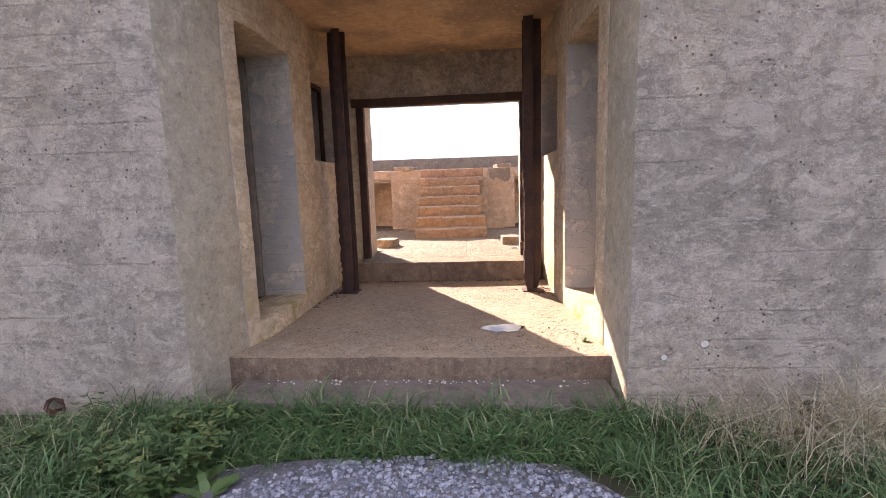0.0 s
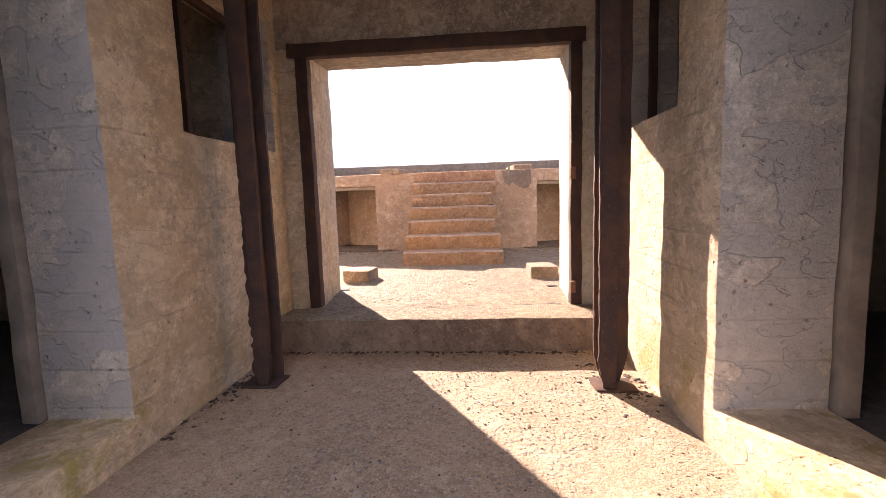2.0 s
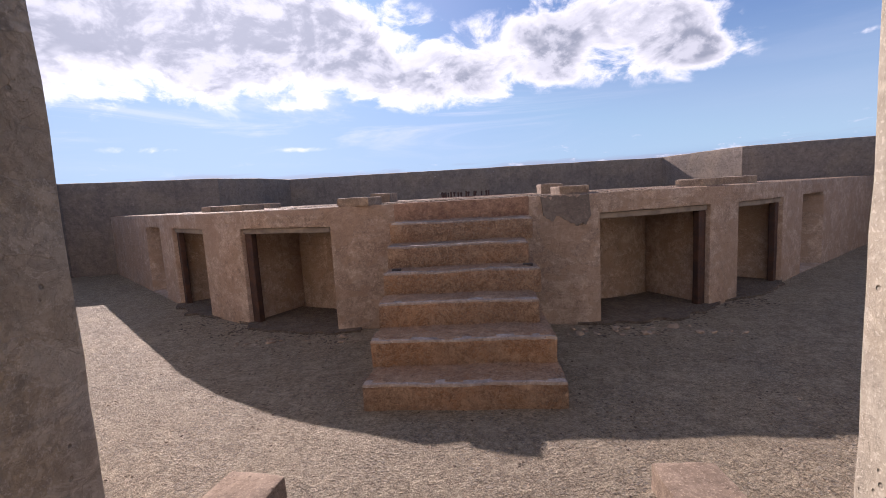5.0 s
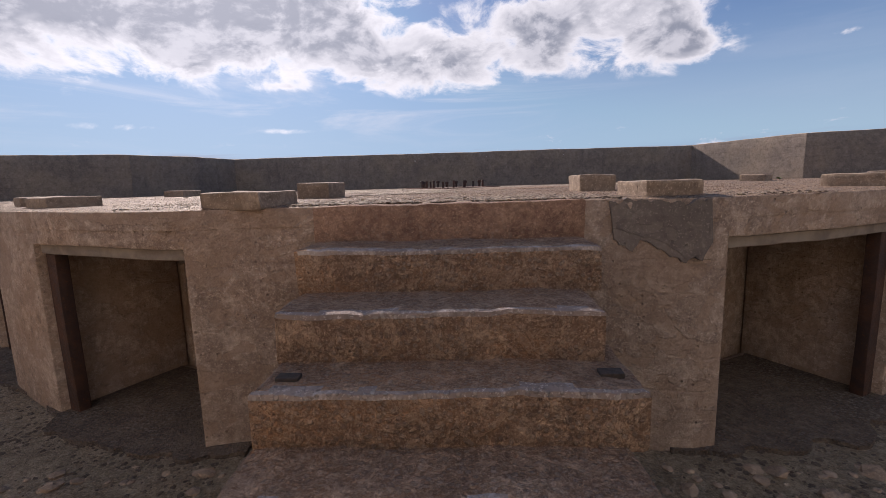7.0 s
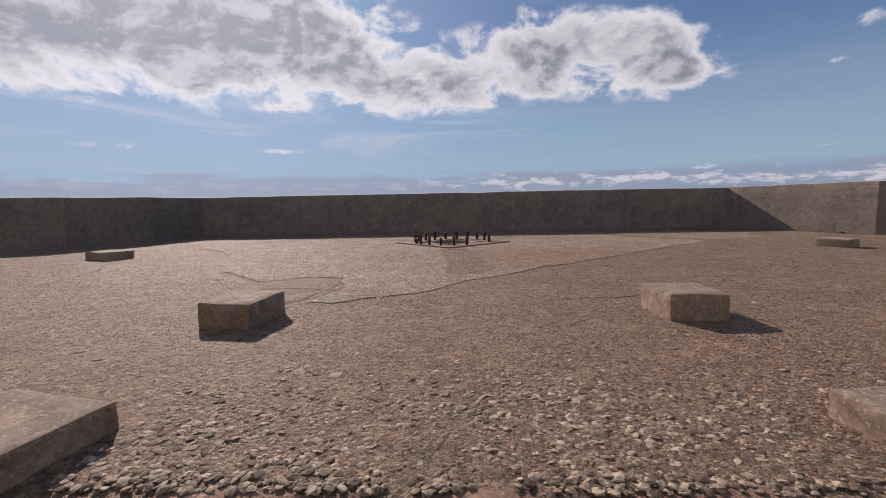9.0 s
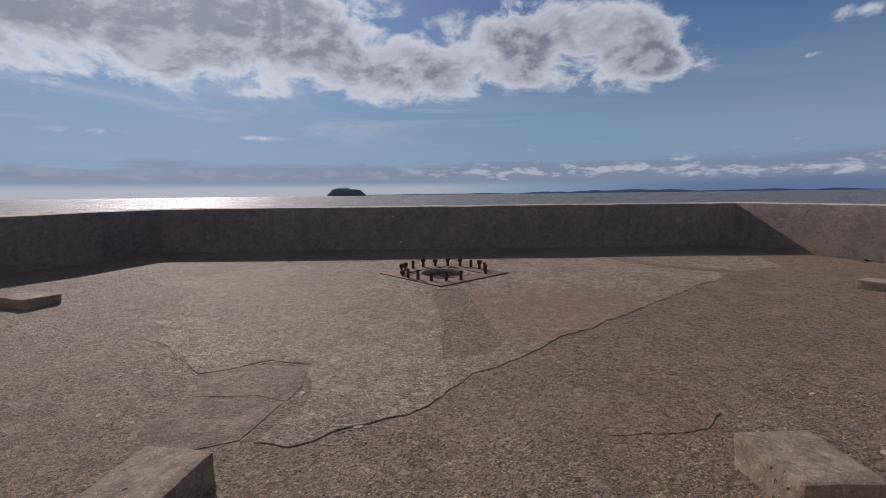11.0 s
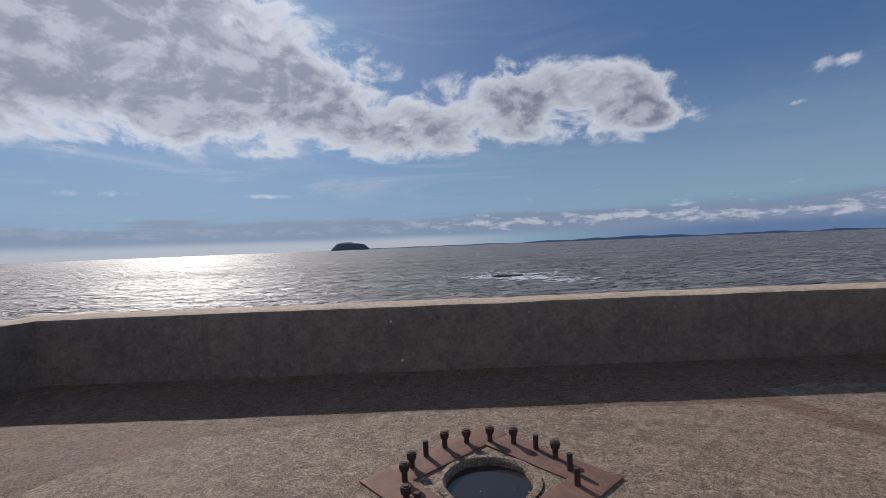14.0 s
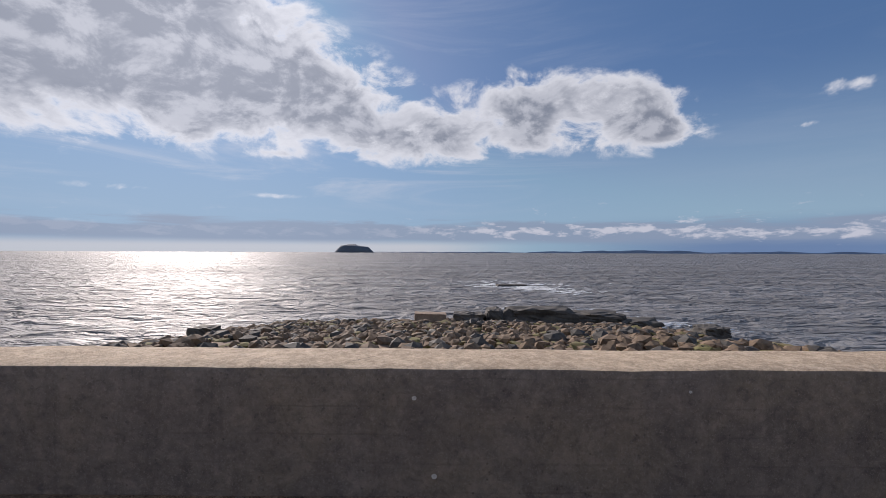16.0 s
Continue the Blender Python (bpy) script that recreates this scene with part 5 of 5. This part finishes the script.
scatter("grit", 4500, (0.003, 0.011), lambda r: (r.uniform(-2.6, 2.6), r.uniform(-2.2, 1.6), Z_COURT + 0.005), M_PEBBLE, "small loose stones on the court floor", "grit", 0.5, 15)

scatter("pale_chips", 300, (0.008, 0.030), platform_grit, M_CHIP, "pale flat chips of stone set in the gun platform", "chips", 0.09, 16)

# ---- shore ----
def shore_z(x, y):
    edge = 118 - 0.004 * x * x + 6 * noise.noise((x * 0.06, 0, 0))
    z = -3.2 - (y - 10) * 0.112 - 0.0045 * max(0.0, abs(x) - 27) ** 2 + 1.0 * noise.noise((x * 0.07, y * 0.07, 1)) + 0.7 * noise.noise((x * 0.3, y * 0.3, 5))
    if y > edge:
        z -= (y - edge) * 0.5
    return z, edge


def shore_spot(rng):
    x, y = rng.uniform(-68, 85), rng.uniform(50, 124)
    z, edge = shore_z(x, y)
    return (x, y, z) if y < edge + 4 and z > SEA - 0.5 else None


scatter("shore_rocks", 4200, (0.2, 1.25), shore_spot, M_ROCK, "tumbled brown boulders along the rocky shore", "rocks", 0.75, 21)
scatter("shore_rocks", 900, (0.3, 1.5), shore_spot, M_DARKSTONE, "dark wet boulders along the rocky shore", "rocks", 0.75, 22)
scatter("shore_turf", 1300, (0.5, 1.6), shore_spot, M_TURF, "rough turf clumps between the shore rocks", "turf", 0.3, 23)


def crag(x, y, z, sx, sy, sz, seed):
    bm = bmesh.new()
    bmesh.ops.create_cube(bm, size=2.0)
    bmesh.ops.subdivide_edges(bm, edges=bm.edges[:], cuts=7, use_grid_fill=True)
    off = Vector((seed * 7.7, seed, 0))
    for v in bm.verts:
        v.co = v.co.lerp(v.co.normalized() * 1.25, 0.35)
        v.co *= 1 + 0.28 * noise.noise(v.co * 1.3 + off) + 0.14 * noise.noise(v.co * 4 + off)
        v.co = Vector((v.co.x * sx, v.co.y * sy, v.co.z * sz))
    ob = mesh_object("sea_rock", bm, M_DARKSTONE, smooth=False)
    ob.matrix_world = pose(x, y, z)
    return tagged(ob, "dark jagged rock ledge at the water's edge", "rock", "sea rocks")


for i, c in enumerate([(22, 121, -14.2, 8.0, 4.5, 2.4), (36, 121, -15.0, 7.5, 4.5, 2.1), (10.5, 120, -14.0, 2.0, 3, 2.0), (4, 119, -14.5, 3.6, 3, 1.7), (46, 118, -16.0, 5, 4, 1.9),
                       (28, 236, -15.6, 4.5, 3, 1.2), (35, 239, -15.7, 4.5, 3, 1.0), (56, 104, -15.2, 3, 3, 1.7), (-51, 97, -14.6, 2.5, 2.5, 1.7)]):
    crag(*c, i + 1)
ruin = mesh_object("concrete_ruin", worn_box(7.5, 4, 2.2, 0.12, 4, 0.15), M_BLOCK)
ruin.matrix_world = pose(-5.5, 113, -14.3, 0, 2, 4)
tagged(ruin, "small square concrete ruin among the shore rocks", "ruin")


def foam(groups, seed):
    """Broken streaks of foam drawn out by the swell, thickest beside the rocks."""
    rng = random.Random(seed)
    bm = bmesh.new()
    for x, y, sx, sy, count, size in groups:
        for _ in range(count):
            px, py = x + rng.gauss(0, sx), y + rng.gauss(0, sy)
            rx, ry, turn = size * rng.uniform(0.5, 2.2), size * rng.uniform(0.3, 0.8), rng.uniform(-0.5, 0.2)
            rim = []
            for n in range(14):
                a = n / 14 * 6.2832
                r = rng.uniform(0.55, 1.2)
                u, v = rx * r * math.cos(a), ry * r * math.sin(a)
                rim.append(bm.verts.new((px + u * math.cos(turn) - v * math.sin(turn), py + u * math.sin(turn) + v * math.cos(turn), SEA + 0.50)))
            crown = bm.verts.new((px, py, SEA + 0.72))
            for n in range(14):
                bm.faces.new([rim[n], rim[(n + 1) % 14], crown])
    return tagged(mesh_object("foam", bm, M_FOAM), "white broken foam round the rocks in the water", "foam", kind="stuff")


foam([(33, 233, 9, 3.0, 90, 1.5), (45, 222, 9, 5.0, 70, 1.5), (40, 250, 13, 4.0, 60, 1.6), (24, 247, 6, 3.0, 30, 1.3), (52, 205, 7, 5.0, 40, 1.2), (28, 270, 8, 5, 30, 1.2)], 5)
foam([(52, 119, 6, 2.0, 70, 0.6), (62, 110, 4, 1.5, 50, 0.5), (36, 130, 8, 1.6, 60, 0.6), (12, 126, 7, 1.4, 50, 0.55), (-20, 118, 8, 1.5, 40, 0.5), (30, 142, 12, 6, 50, 0.7)], 6)


def coast(x0, x1, y, h, seed):
    bm = bmesh.new()
    front, back = [], []
    for i in range(61):
        w = i / 60
        x = x0 + (x1 - x0) * w
        z = SEA + h * (math.sin(w * math.pi) ** 0.5) * (0.6 + 0.5 * noise.noise((w * 6, seed, 0)) + 0.15 * noise.noise((w * 25, seed, 2)))
        front.append((bm.verts.new((x, y, SEA - 2)), bm.verts.new((x, y + 10, max(z, SEA - 1)))))
        back.append(bm.verts.new((x, y + 120, SEA - 2)))
    for i in range(60):
        bm.faces.new([front[i][0], front[i + 1][0], front[i + 1][1], front[i][1]])
        bm.faces.new([front[i][1], front[i + 1][1], back[i + 1], back[i]])
    return bm


structure("backdrop", coast(700, 2650, 4200, 40, 3.0), M_HAZE, "far coast on the horizon with blue haze in its colour", "coast")
structure("backdrop", coast(2300, 4400, 4300, 30, 8.0), M_HAZE, "far coast on the horizon with blue haze in its colour", "coast")
structure("backdrop", coast(-900, 900, 4550, 14, 5.0), M_HAZE, "far coast on the horizon with blue haze in its colour", "coast")

# ---- pale spots and crack on the outer walls and parapet ----
def spot(x, y, z, r, seed):
    bm = bmesh.new()
    ring = [bm.verts.new((r * (1 + 0.25 * noise.noise((math.cos(i * 0.4) * 2, math.sin(i * 0.4) * 2, seed))) * math.cos(i * 0.3927), 0, r * math.sin(i * 0.3927) * 0.9)) for i in range(16)]
    top = bm.faces.new(ring)
    ext = bmesh.ops.extrude_face_region(bm, geom=[top])
    for v in [g for g in ext["geom"] if isinstance(g, bmesh.types.BMVert)]:
        v.co.y -= 0.004
    ob = mesh_object("lichen", bm, M_SPOT)
    ob.matrix_world = pose(x, y, z)
    return tagged(ob, "pale crusty lichen spot on the concrete wall", "lichen", "lichen spots")


for i, (x, z, r) in enumerate(((1.76, -0.02, 0.022), (1.535, -0.1, 0.017))):
    spot(x, Y_FRONT - 0.006, z, r, i)
scatter("grit", 1600, (0.002, 0.0055), lambda g: (g.gauss(0.05, 0.38), g.uniform(-4.9, -3.1), Z_PASS + 0.001), M_GRAVEL, "pale chips strewn on the passage floor", "grit", 0.5, 31)
scatter("crumbs", 60, (0.02, 0.06), lambda g: (g.choice((-1.6, 1.7)) + g.gauss(0, 0.5), g.uniform(1.35, 1.62), Z_COURT + 0.004), M_BLOCK, "broken concrete crumbs at the foot of the drum wall", "debris", 0.4, 33)


def crack(name, pts, z, width, label):
    """A thin dark open crack drawn along a line on a level surface."""
    line = ragged(pts + pts[::-1][1:-1], 0.02, 0.03, 2.0)
    bm = bmesh.new()
    half = len(line) // 2
    prev = None
    for i in range(half):
        x, y = line[i]
        w = width * (0.4 + abs(noise.noise((x * 9, y * 9, 1))) * 1.6)
        pair = (bm.verts.new((x, y - w, z)), bm.verts.new((x, y + w, z)))
        if prev:
            bm.faces.new([prev[0], pair[0], pair[1], prev[1]])
        prev = pair
    return tagged(mesh_object(name, bm, M_CRUMB), label, "crack")


crack("crack", [(-1.47, 9.70), (-1.40, 9.86), (-1.28, 9.98), (-1.25, 10.14)], Z_PARA + 0.018, 0.006, "open crack across the parapet top")
crack("crack", [(-2.1, 3.45), (-1.6, 3.66), (-1.44, 3.92)], Z_PLAT + 0.004, 0.002, "fine crack in the gun platform")
crack("crack", [(-0.75, -2.31), (-0.2, -2.30), (0.02, -2.32), (0.4, -2.30), (1.0, -2.29)], Z_THR + 0.006, 0.010, "broken joint along the doorway threshold")
for i, (x, z, d) in enumerate(((-1.02, 1.93, 0.014), (-0.9, 1.47, 0.016), (0.6, 1.98, 0.009), (2.3, 1.98, 0.009))):
    spot(x, 9.732, z, d, i + 9)


# ---- dirt at the foot of the drum, also darkening the recess floors for shade ----
for (a0, a1), reach in zip(NICHES[:4], (0.12, 0.14, 0.1, 0.1)):
    inner = [polar(a0 - 0.3 + (a1 - a0 + 0.6) * i / 50, ring_radius(a0) - 0.8, 0) for i in range(51)]
    outer = [polar(a1 + 2.5 - (a1 - a0 + 5.0) * i / 50, R_DRUM - 0.02 + reach * math.sin(math.pi * i / 50) * (1.4 + 1.3 * noise.noise((i * 0.2, a0, 0))), 0) for i in range(51)]
    rim = [(v.x + 0.02 * noise.noise((v.x * 14, v.y * 14, 0)), v.y + 0.03 * noise.noise((v.x * 14, v.y * 14, 3))) for v in inner + outer]
    tagged(mesh_object("dirt", sheet(rim, Z_COURT - 0.02, 0.034), M_DIRT), "damp dirt in a recess in the drum wall, dark also for the recess shade", "dirt", kind="stuff")


def dirt_crumb(rng):
    a = rng.choice((rng.uniform(-34, -10.5), rng.uniform(12.5, 36)))
    v = polar(a, R_DRUM + 0.03 + abs(rng.gauss(0, 0.22)), 0)
    return (v.x, v.y, Z_COURT + 0.004)


scatter("debris", 1600, (0.004, 0.022), dirt_crumb, M_DIRT, "dark crumbs of soil and concrete along the foot of the drum", "debris", 0.35, 41)
